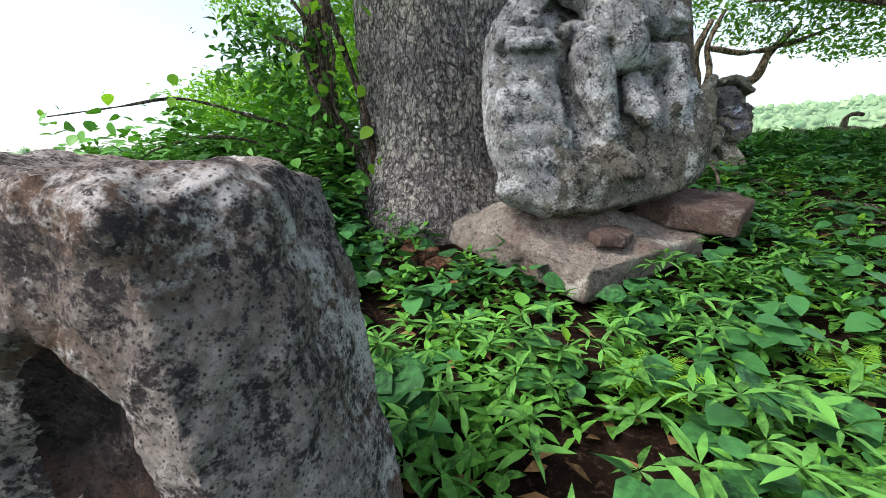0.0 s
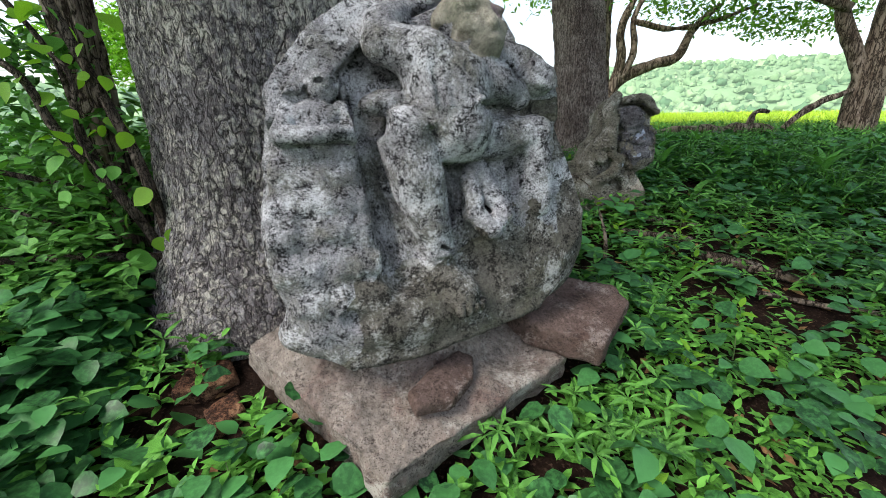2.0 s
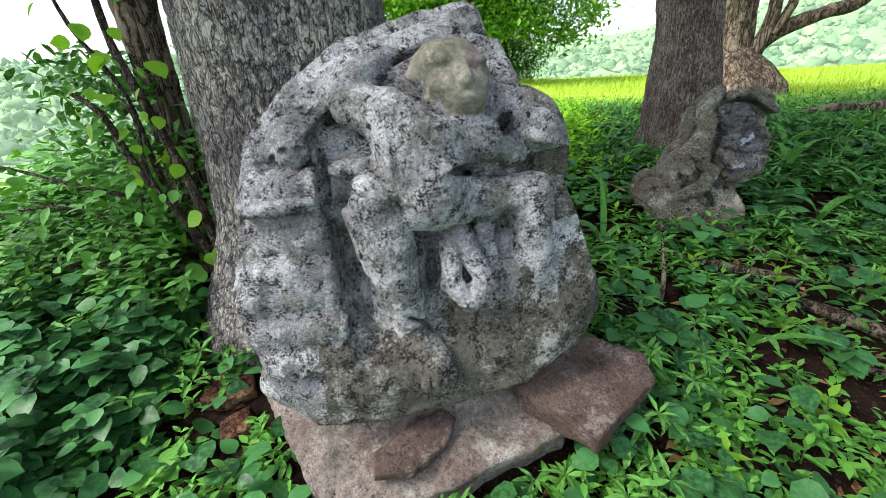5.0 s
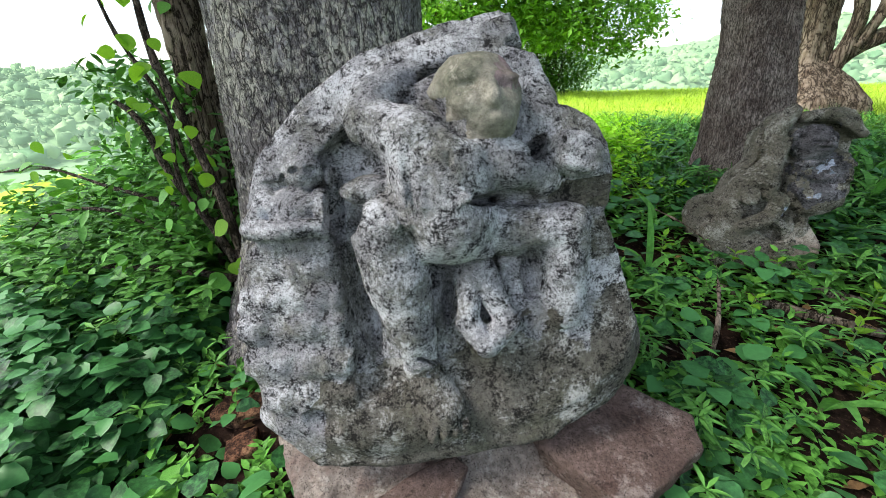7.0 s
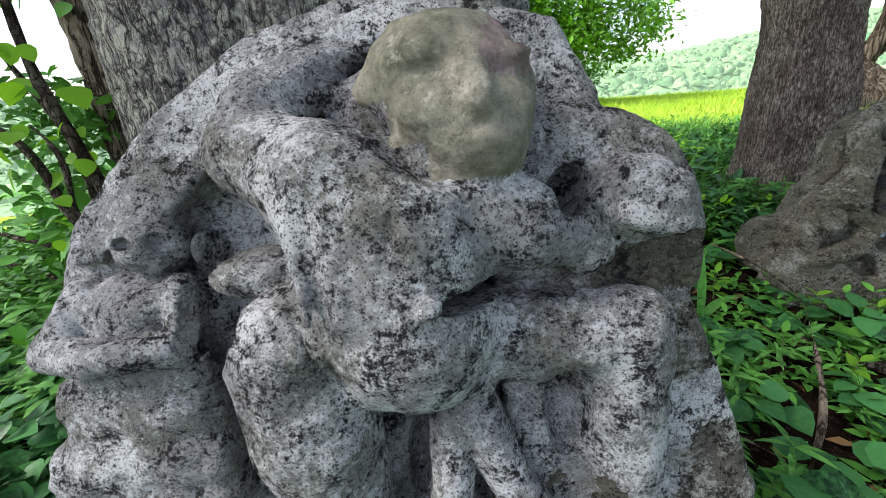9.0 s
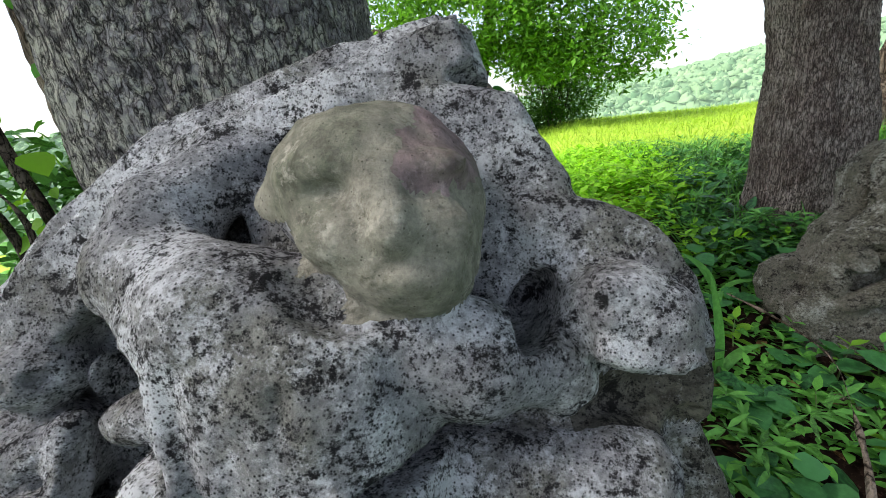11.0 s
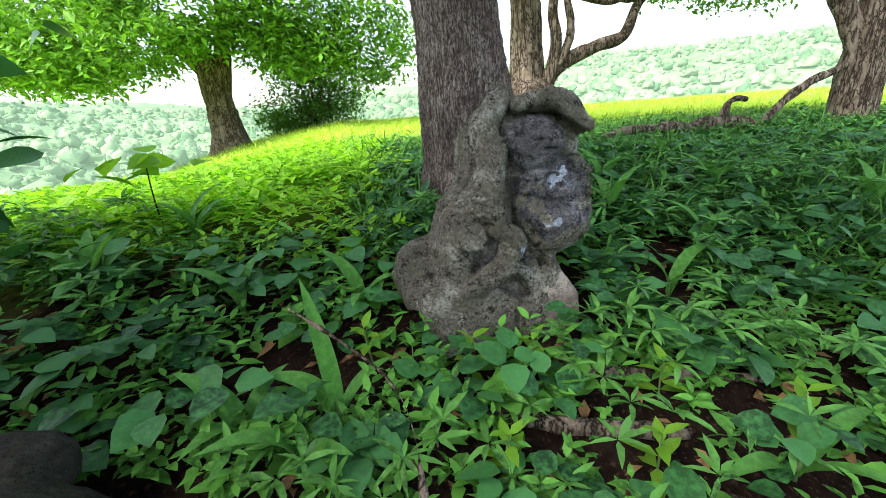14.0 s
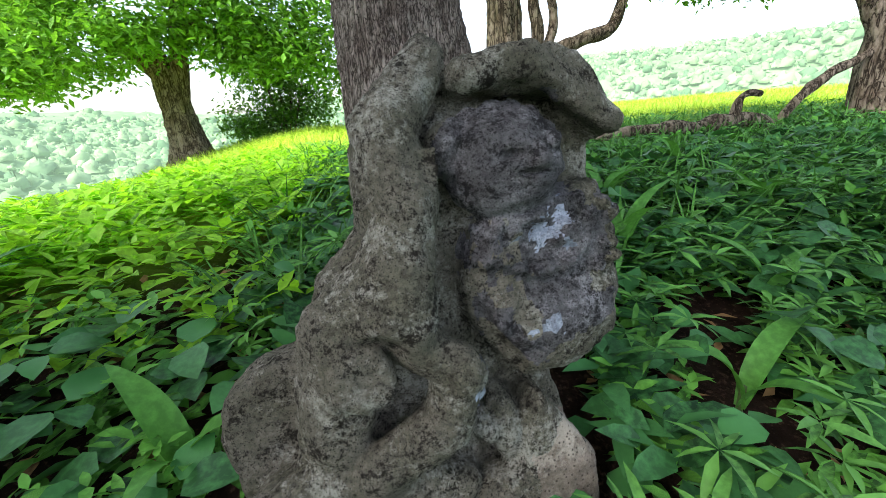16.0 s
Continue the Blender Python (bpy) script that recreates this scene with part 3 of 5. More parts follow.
    d = add(limb(p, (-0.125, 1.13, 0.285), (0.02, 1.06, 0.345), 0.08, 0.098), 0.015)
    d = add(limb(p, (0.02, 1.06, 0.345), (0.14, 0.99, 0.33), 0.1, 0.12), 0.02)
    # trunk and belly with a girdle of hanging strands
    d = add(ball(p, (0.11, 0.95, 0.28), (0.185, 0.17, 0.165), -20), 0.05)
    d = add(ball(p, (0.12, 0.88, 0.27), (0.17, 0.18, 0.175)), 0.04)
    d = add(ball(p, (0.135, 0.79, 0.28), (0.155, 0.135, 0.165)), 0.03)
    for k in range(4):
        d = add(limb(p, (-0.02 + 0.06 * k, 1.0 - 0.01 * k, 0.425), (0.0 + 0.05 * k, 0.85, 0.435), 0.014, 0.008), 0.03)
    for k in range(3):
        d = cut(limb(p, (0.01 + 0.06 * k, 1.0, 0.458), (0.03 + 0.05 * k, 0.87, 0.462), 0.009, 0.006))
    d = add(ball(p, (0.18, 0.865, 0.45), (0.02, 0.018, 0.02)), 0.006)
    d = add(limb(p, (0.02, 0.69, 0.32), (0.26, 0.69, 0.3), 0.02, 0.02), 0.04)
    # bent leg in front: knee, swelling shin, foot with toes
    d = add(limb(p, (0.0, 0.83, 0.26), (-0.09, 0.79, 0.3), 0.1, 0.098), 0.01)
    d = add(limb(p, (-0.095, 0.765, 0.3), (-0.06, 0.6, 0.275), 0.105, 0.115), 0.012)
    d = add(limb(p, (-0.055, 0.6, 0.275), (0.015, 0.3, 0.235), 0.115, 0.064), 0.012)
    d = add(limb(p, (0.01, 0.25, 0.19), (0.09, 0.1, 0.235), 0.07, 0.085), 0.006)
    d = cut(limb(p, (-0.08, 0.262, 0.29), (0.09, 0.262, 0.29), 0.016, 0.016))
    for k in range(4):
        d = add(ball(p, (0.05 + 0.04 * k, 0.045 + 0.004 * k, 0.31 - 0.012 * k), (0.02, 0.034, 0.026)), 0.005)
    for k in range(3):
        d = add(limb(p, (-0.1 + 0.035 * k, 0.86, 0.37), (-0.07 + 0.035 * k, 0.79, 0.395), 0.013, 0.012), 0.012)
    # flat stub between the two shapes
    d = cut(ball(p, (-0.21, 0.83, 0.3), (0.07, 0.07, 0.16)))
    d = add(ball(p, (-0.135, 0.915, 0.25), (0.115, 0.05, 0.065), 4), 0.005)
    # other limb, with the fist on the lobe
    d = add(limb(p, (0.18, 1.02, 0.31), (0.33, 0.975, 0.31), 0.1, 0.085), 0.012)
    d = add(limb(p, (0.33, 0.975, 0.31), (0.435, 0.955, 0.27), 0.082, 0.065), 0.01)
    d = add(limb(p, (0.445, 0.98, 0.26), (0.455, 0.925, 0.27), 0.055, 0.055), 0.004)
    d = add(ball(p, (0.56, 1.01, 0.275), (0.092, 0.075, 0.085), -12), 0.003)
    for k in range(3):
        d = add(limb(p, (0.51, 1.055 - 0.038 * k, 0.34), (0.605 + 0.012 * k, 1.03 - 0.042 * k, 0.325), 0.023, 0.02), 0.007)
    d = cut(ball(p, (0.6, 0.895, 0.32), (0.16, 0.05, 0.1), 18))
    # drawn-up leg at the side: thigh across, shin down
    d = add(limb(p, (0.25, 0.76, 0.24), (0.53, 0.765, 0.255), 0.085, 0.085), 0.015)
    d = add(limb(p, (0.535, 0.77, 0.255), (0.535, 0.47, 0.215), 0.085, 0.075), 0.012)
    d = add(limb(p, (0.4, 0.77, 0.2), (0.42, 0.55, 0.16), 0.08, 0.07), 0.03)
    d = cut(limb(p, (0.64, 0.83, 0.27), (0.635, 0.45, 0.27), 0.04, 0.035))
    # teardrop loop
    for a, b in (((0.2, 0.62, 0.24), (0.175, 0.45, 0.27)), ((0.175, 0.45, 0.27), (0.245, 0.365, 0.29)), ((0.245, 0.365, 0.29), (0.325, 0.43, 0.27)), ((0.325, 0.43, 0.27), (0.235, 0.63, 0.24))):
        d = add(limb(p, a, b, 0.042, 0.05), 0.006)
    # dark clefts
    for c, r, tip in (((0.118, 0.49, 0.26), (0.028, 0.115, 0.17), -4), ((-0.195, 0.5, 0.26), (0.055, 0.26, 0.19), 9), ((0.43, 1.03, 0.28), (0.032, 0.065, 0.15), -35), ((0.247, 0.47, 0.36), (0.02, 0.07, 0.1), 8), ((-0.15, 0.24, 0.26), (0.09, 0.1, 0.1), 20),
                      ((0.01, 1.225, 0.36), (0.075, 0.032, 0.14), 30), ((0.3, 0.87, 0.34), (0.14, 0.022, 0.16), 6), ((-0.27, 0.88, 0.26), (0.02, 0.14, 0.16), 0), ((0.07, 0.29, 0.26), (0.1, 0.01, 0.1), -30), ((0.42, 0.6, 0.27), (0.045, 0.11, 0.12), 0)):
        d = cut(ball(p, c, r, tip))
    # head with its worn features, set off by a cut round the jaw
    d = cut(ball(p, (0.25, 1.17, 0.44), (0.165, 0.14, 0.13), 0))
    d = add(limb(p, (0.17, 1.02, 0.3), (0.23, 1.12, 0.28), 0.09, 0.085), 0.03)
    head = ball(p, (0.235, 1.2, 0.3), (0.14, 0.118, 0.14), -12)
    head = smin(head, ball(p, (0.265, 1.115, 0.34), (0.088, 0.07, 0.105), -30), 0.05)
    head = smin(head, ball(p, (0.2, 1.26, 0.3), (0.1, 0.055, 0.1), 14), 0.04)
    head = smin(head, limb(p, (0.255, 1.205, 0.425), (0.268, 1.155, 0.455), 0.012, 0.018), 0.028)
    head = smin(head, limb(p, (0.15, 1.2, 0.34), (0.088, 1.205, 0.34), 0.035, 0.016), 0.03)
    for ex in (0.195, 0.315):
        head = np.maximum(head, -ball(p, (ex, 1.198 - 0.08 * (ex - 0.25), 0.447 - 0.12 * abs(ex - 0.245)), (0.034, 0.017, 0.022)))
        head = smin(head, ball(p, (ex, 1.228 - 0.08 * (ex - 0.25), 0.408), (0.038, 0.013, 0.02)), 0.03)
        head = smin(head, ball(p, (ex, 1.15, 0.415), (0.035, 0.025, 0.022)), 0.03)
    head = np.maximum(head, -ball(p, (0.275, 1.118, 0.452), (0.026, 0.006, 0.02), 4))
    head = smin(head, ball(p, (0.28, 1.1, 0.425), (0.028, 0.01, 0.018)), 0.025)
    return smin(d, head, 0.005)


def stele_one_parts(c):
    q = ((c[:, 0] - 0.235) / 0.175) ** 2 + ((c[:, 1] - 1.19) / 0.155) ** 2
    face = (q < 1) & (c[:, 1] > 1.05 + 0.25 * np.clip(0.32 - c[:, 2], 0, 1)) & (c[:, 2] > 0.265 + 0.03 * vnoise(c, 0.05, 4))
    face &= ((c[:, 0] > 0.19) | (c[:, 1] > 1.11)) & ((c[:, 0] > 0.13) | (c[:, 1] > 1.18))
    red = face & (((c[:, 0] - 0.325) / 0.05) ** 2 + ((c[:, 1] - 1.25) / 0.055) ** 2 < 1 + 1.4 * fbm(c, 0.05, 3, 2))
    scar = (c[:, 0] > 0.36) & (c[:, 0] < 0.6) & (c[:, 1] > 1.2 + 0.03 * vnoise(c, 0.06, 6)) & (c[:, 2] < 0.1)
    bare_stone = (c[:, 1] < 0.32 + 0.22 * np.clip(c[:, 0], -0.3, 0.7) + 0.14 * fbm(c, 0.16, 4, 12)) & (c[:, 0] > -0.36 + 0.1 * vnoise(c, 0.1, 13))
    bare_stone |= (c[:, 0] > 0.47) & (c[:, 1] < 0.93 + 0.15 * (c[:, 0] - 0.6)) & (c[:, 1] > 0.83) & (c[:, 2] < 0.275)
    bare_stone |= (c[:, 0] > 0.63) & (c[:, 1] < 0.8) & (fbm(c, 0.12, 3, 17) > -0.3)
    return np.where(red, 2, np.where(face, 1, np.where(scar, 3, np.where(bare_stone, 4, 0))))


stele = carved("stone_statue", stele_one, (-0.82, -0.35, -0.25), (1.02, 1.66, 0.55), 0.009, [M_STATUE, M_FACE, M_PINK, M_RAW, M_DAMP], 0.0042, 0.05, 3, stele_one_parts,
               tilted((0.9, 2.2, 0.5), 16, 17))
tagged(stele, "lichen-grey carved stone relief with worn cement face on a slab", "statue")


def flat_stone(name, corners, low, high, mat, m, label, category, cell=0.014, rough=0.012, seed=0, extra=None):
    xs, ys = [c[0] for c in corners], [c[1] for c in corners]

    def field(x, y, z):
        d = panel((x, y, z), corners, low, high, 0.018)
        return extra((x, y, z), d) if extra else d
    ob = carved(name, field, (min(xs) - 0.1, min(ys) - 0.1, low - 0.08), (max(xs) + 0.1, max(ys) + 0.1, high + 0.12), cell, mat, rough, 0.14, seed, None, m)
    return tagged(ob, label, category)


SLAB = pose(0.71, 1.575, 0.175, 12.6, 4.5, 0)


def slab_extra(p, d):
    d = smin(d, ball(p, (-0.3, 0.62, 0.0), (0.22, 0.16, 0.11)), 0.04)
    d = smin(d, ball(p, (-0.02, 0.76, 0.0), (0.46, 0.24, 0.15)), 0.06)
    return np.maximum(d, -ball(p, (0.62, 0.6, 0.05), (0.2, 0.14, 0.08)))


flat_stone("stone_slab", [(0.0, 0.0), (0.9, 0.59), (0.98, 0.95), (-0.1, 1.15), (-0.55, 0.85), (-0.71, 0.69)], -0.18, 0.0, M_SLAB, SLAB,
           "flat pinkish grey stone slab tipped forward under the carved relief", "stone slab", rough=0.02, seed=11, extra=slab_extra)
flat_stone("stone_wedge", [(0.0, 0.05), (0.33, -0.12), (0.62, 0.2), (0.6, 0.34), (0.12, 0.5), (-0.1, 0.3)], -0.16, 0.0, M_WEDGE, pose(1.4, 2.13, 0.415, 12, 3, 0),
           "angular brown wedge of stone beside the slab", "stone", seed=12)
flat_stone("stone_chip", [(-0.2, -0.05), (-0.05, -0.11), (0.13, -0.07), (0.24, 0.03), (0.2, 0.1), (0.0, 0.08), (-0.17, 0.04)], -0.05, 0.02, M_WEDGE, pose(0.95, 1.94, 0.295, 12, 4, 40),
           "dark brown flake of stone lying on the slab", "stone", 0.008, 0.006, 13)


def boulder(x, y, z):
    p = (x, y, z)
    d = ball(p, (0, 0, 0), (0.6, 0.36, 0.3), -12)
    d = smin(d, ball(p, (-0.3, 0.02, 0.04), (0.3, 0.28, 0.24)), 0.1)
    d = smin(d, ball(p, (0.25, -0.12, 0.0), (0.32, 0.26, 0.26)), 0.1)
    return np.maximum(d, z - 0.27 + 0.1 * x)


tagged(carved("boulder", boulder, (-0.8, -0.6, -0.45), (0.8, 0.6, 0.45), 0.016, M_ROCK, 0.016, 0.14, 21, None, pose(1.26, 3.3, 0.44, 0, 4, -24)),
       "dark rounded boulder behind the carved relief, half sunk in leaves", "boulder")


def cobble(x, y, z):
    p = (x, y, z)
    return smin(ball(p, (0, 0, 0), (0.17, 0.13, 0.13), 10), ball(p, (0.06, -0.03, 0.03), (0.1, 0.1, 0.1)), 0.05)


tagged(carved("stone", cobble, (-0.25, -0.22, -0.22), (0.25, 0.22, 0.22), 0.012, M_ROCK, 0.01, 0.08, 23, None, pose(1.17, 3.64, 0.6, 0, 8, 20)),
       "small rounded grey stone behind the boulder", "stone")


def block(x, y, z):
    p = (x, y, z)
    q = (x * 1.0 + 0.16 * z, y, z)
    d = panel(q, [(-0.75, -0.2), (-0.05, -0.16), (0.01, -0.02), (-0.02, 0.2), (-0.75, 0.16)], -0.95, 0.0, 0.045)
    for c, r in (((-0.2, -0.2, -0.4), (0.13, 0.085, 0.24)), ((-0.55, -0.22, -0.32), (0.14, 0.09, 0.13)), ((-0.62, -0.2, -0.6), (0.15, 0.1, 0.16)), ((-0.08, -0.2, -0.62), (0.07, 0.06, 0.16))):
        d = np.maximum(d, -ball(p, c, r))
    return smin(d, ball(p, (-0.42, -0.17, -0.24), (0.07, 0.07, 0.2)), 0.05)


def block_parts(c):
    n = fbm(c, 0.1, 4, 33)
    # only faces inside the carved hollows take the painted shade
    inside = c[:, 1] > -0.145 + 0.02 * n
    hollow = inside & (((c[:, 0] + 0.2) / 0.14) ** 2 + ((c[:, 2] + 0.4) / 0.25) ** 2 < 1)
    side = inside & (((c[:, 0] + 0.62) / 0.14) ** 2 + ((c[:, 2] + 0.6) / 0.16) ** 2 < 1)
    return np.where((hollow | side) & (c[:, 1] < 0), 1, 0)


tagged(carved("stone_block", block, (-0.85, -0.35, -1.0), (0.3, 0.3, 0.08), 0.012, [M_BLOCK, M_HOLLOW_SHADE], 0.018, 0.1, 31, block_parts, pose(-0.19, 0.18, 0.725, 2, 2, -14)),
       "large rough-hewn pale stone block with shade painted into its hollow", "stone block")


# ---- the smaller carved stele ----
def stele_two(x, y, z):
    y = y + 0.035
    x = x + 0.03 + 0.06 * np.exp(-((x + 0.06) / 0.13) ** 2) * np.exp(-((y - 0.6) / 0.2) ** 2)
    p = (x, y, z)
    shape = [(-0.04, 1.09), (0.05, 1.06), (0.21, 1.09), (0.28, 1.07), (0.385, 0.92), (0.36, 0.82), (0.37, 0.72), (0.37, 0.57), (0.3, 0.43), (0.2, 0.35), (0.23, 0.18),
             (0.22, 0.0), (0.0, -0.05), (-0.38, 0.03), (-0.42, 0.2), (-0.39, 0.46), (-0.31, 0.66), (-0.2, 0.76), (-0.19, 0.95)]
    d = panel(p, shape, -0.18, 0.02, 0.03)
    add = lambda q, k=0.03: smin(d, q, k)
    d = add(panel(p, [(-0.38, 0.52), (-0.46, 0.5), (-0.54, 0.45), (-0.57, 0.36), (-0.53, 0.2), (-0.3, 0.1), (-0.3, 0.45)], -0.2, -0.04, 0.04), 0.008)
    # brim arching over the head, in two tiers
    d = add(panel(p, [(0.02, 1.0), (0.03, 1.06), (0.2, 1.09), (0.29, 1.07), (0.385, 0.92), (0.36, 0.885), (0.24, 0.985), (0.13, 1.0)], -0.05, 0.13, 0.03), 0.01)
    d = add(limb(p, (0.03, 1.03, 0.1), (0.16, 1.045, 0.13), 0.036, 0.036), 0.008)
    d = add(limb(p, (0.16, 1.045, 0.13), (0.35, 0.915, 0.11), 0.034, 0.03), 0.008)
    # raised limb, flank and thigh
    d = add(ball(p, (-0.04, 1.065, 0.07), (0.042, 0.05, 0.055)), 0.01)
    d = add(limb(p, (-0.06, 1.04, 0.07), (-0.14, 0.94, 0.1), 0.05, 0.06), 0.01)
    d = add(limb(p, (-0.14, 0.94, 0.1), (-0.11, 0.78, 0.11), 0.06, 0.07), 0.012)
    d = add(limb(p, (-0.11, 0.78, 0.1), (-0.15, 0.6, 0.1), 0.075, 0.105), 0.015)
    d = add(limb(p, (-0.17, 0.63, 0.08), (-0.27, 0.57, 0.06), 0.1, 0.085), 0.02)
    d = add(limb(p, (-0.28, 0.57, 0.06), (-0.32, 0.36, 0.03), 0.08, 0.075), 0.015)
    for k in range(3):
        d = add(limb(p, (-0.2, 0.875 - 0.03 * k, 0.1), (-0.06, 0.885 - 0.03 * k, 0.15), 0.014, 0.014), 0.012)
    # sunk hollow with the round boss in it
    d = np.maximum(d, -ball(p, (-0.24, 0.46, 0.2), (0.11, 0.13, 0.11)))
    d = add(panel(p, [(-0.255 + 0.066 * math.cos(a), 0.5 + 0.062 * math.sin(a)) for a in np.arange(0, 6.2, 0.52)], 0.0, 0.17, 0.02), 0.004)
    d = np.maximum(d, -ball(p, (-0.25, 0.505, 0.18), (0.034, 0.03, 0.02)))
    # bent knee and shin
    d = add(limb(p, (-0.13, 0.53, 0.12), (-0.04, 0.475, 0.14), 0.055, 0.055), 0.008)
    d = add(limb(p, (-0.04, 0.475, 0.14), (-0.11, 0.36, 0.12), 0.055, 0.052), 0.008)
    d = add(limb(p, (-0.11, 0.36, 0.12), (-0.25, 0.29, 0.09), 0.055, 0.05), 0.01)
    d = add(panel(p, [(-0.5, 0.28), (-0.44, 0.0), (-0.06, -0.03), (-0.04, 0.2), (-0.2, 0.3), (-0.36, 0.32)], -0.1, 0.1, 0.05), 0.02)
    d = add(ball(p, (-0.02, 0.31, 0.08), (0.03, 0.05, 0.05), 20), 0.006)
    d = add(ball(p, (0.03, 0.3, 0.05), (0.04, 0.1, 0.07)), 0.01)
    # torso with its ornaments, deep cleft beside it
    d = add(panel(p, [(0.035, 0.6), (0.05, 0.74), (0.12, 0.79), (0.33, 0.8), (0.365, 0.68), (0.36, 0.55), (0.31, 0.44), (0.2, 0.38), (0.1, 0.39), (0.06, 0.48)], -0.05, 0.11, 0.05), 0.03)
    d = add(ball(p, (0.2, 0.5, 0.05), (0.14, 0.11, 0.1)), 0.03)
    bead = random.Random(5)
    for k in range(34):
        a, q = 0.07 + 0.26 * bead.random(), 0.46 + 0.3 * bead.random()
        d = add(ball(p, (a, q, 0.115), (0.013 + 0.012 * bead.random(), 0.015 + 0.01 * bead.random(), 0.02)), 0.006)
    for k in range(12):
        a = math.pi * (0.95 + 0.09 * k)
        d = add(ball(p, (0.17 + 0.1 * math.cos(a), 0.72 + 0.1 * math.sin(a), 0.12), (0.014, 0.014, 0.018)), 0.005)
    d = add(limb(p, (0.09, 0.47, 0.09), (0.27, 0.44, 0.09), 0.022, 0.022), 0.008)
    d = np.maximum(d, -limb(p, (-0.015, 0.7, 0.13), (0.02, 0.56, 0.1), 0.03, 0.045))
    d = np.maximum(d, -limb(p, (0.02, 0.56, 0.1), (0.07, 0.42, 0.1), 0.042, 0.035))
    d = np.maximum(d, -ball(p, (0.03, 0.86, 0.14), (0.045, 0.16, 0.11), 10))
    d = np.maximum(d, -ball(p, (0.11, 0.765, 0.14), (0.06, 0.022, 0.1)))
    # broken block at the foot
    d = add(panel(p, [(-0.06, 0.0), (-0.06, 0.16), (0.04, 0.2), (0.07, 0.33), (0.11, 0.365), (0.17, 0.27), (0.225, 0.18), (0.22, 0.0)], -0.1, 0.13, 0.025), 0.008)
    # head in its hollow, ringed with hair
    d = np.maximum(d, -ball(p, (0.11, 0.88, 0.16), (0.165, 0.13, 0.12)))
    head = smin(ball(p, (0.105, 0.872, 0.07), (0.122, 0.1, 0.11)), ball(p, (0.11, 0.82, 0.085), (0.095, 0.08, 0.09)), 0.04)
    for k in range(9):
        a = math.radians(8 + 22 * k)
        head = smin(head, ball(p, (0.1 + 0.122 * math.cos(a), 0.87 + 0.092 * math.sin(a), 0.075), (0.024, 0.022, 0.035)), 0.01)
    head = smin(head, ball(p, (-0.02, 0.905, 0.08), (0.035, 0.045, 0.05)), 0.006)
    head = smin(head, limb(p, (0.125, 0.885, 0.165), (0.13, 0.845, 0.19), 0.014, 0.02), 0.01)
    for ex in (0.08, 0.175):
        head = smin(head, ball(p, (ex, 0.885, 0.152), (0.026, 0.02, 0.024)), 0.005)
        head = np.maximum(head, -ball(p, (ex, 0.862, 0.178), (0.03, 0.007, 0.024)))
        head = smin(head, ball(p, (ex - 0.005, 0.83, 0.15), (0.03, 0.022, 0.02)), 0.008)
        head = np.maximum(head, -limb(p, (ex - 0.03, 0.912, 0.168), (ex + 0.03, 0.912, 0.168), 0.007, 0.007))
    head = smin(head, ball(p, (0.128, 0.805, 0.155), (0.045, 0.012, 0.022)), 0.004)
    head = np.maximum(head, -ball(p, (0.128, 0.822, 0.178), (0.04, 0.006, 0.02)))
    head = smin(head, ball(p, (0.128, 0.785, 0.135), (0.04, 0.016, 0.03)), 0.006)
    return smin(d, head, 0.005)


def stele_two_parts(c):
    n = vnoise(c, 0.06, 14)
    head = ((c[:, 0] - 0.08) / 0.17) ** 2 + ((c[:, 1] - 0.83) / 0.13) ** 2 < 1 + 0.3 * n
    chest = ((c[:, 0] - 0.13) / 0.2) ** 2 + ((c[:, 1] - 0.6) / 0.2) ** 2 < 0.9 + 0.9 * n + 0.5 * vnoise(c, 0.02, 15)
    raw = (c[:, 0] > 0.05 + 0.04 * n) & (c[:, 1] < 0.22 + 0.05 * n)
    blue = np.zeros(len(c), bool)
    for u, w, r in ((0.13, 0.675, 0.05), (-0.06, 0.35, 0.035), (0.1, 0.47, 0.03)):
        blue |= np.hypot(c[:, 0] - u, c[:, 1] - w) < r * (0.75 + 1.1 * fbm(c, 0.03, 3, 19))
    front = c[:, 2] > 0.03
    return np.where(blue & front, 3, np.where(raw & (c[:, 2] > 0), 2, np.where((head | chest) & front, 1, 0)))


tagged(carved("stone_statue", stele_two, (-0.7, -0.35, -0.3), (0.55, 1.2, 0.35), 0.0085, [M_STATUE2, M_HEAD2, M_RAW, M_BLUE], 0.006, 0.035, 5, stele_two_parts,
              tilted((2.95, 4.15, 0.5), 5, 13)),
       "brown weathered stone relief with blue-grey head leaning on a trunk", "statue")


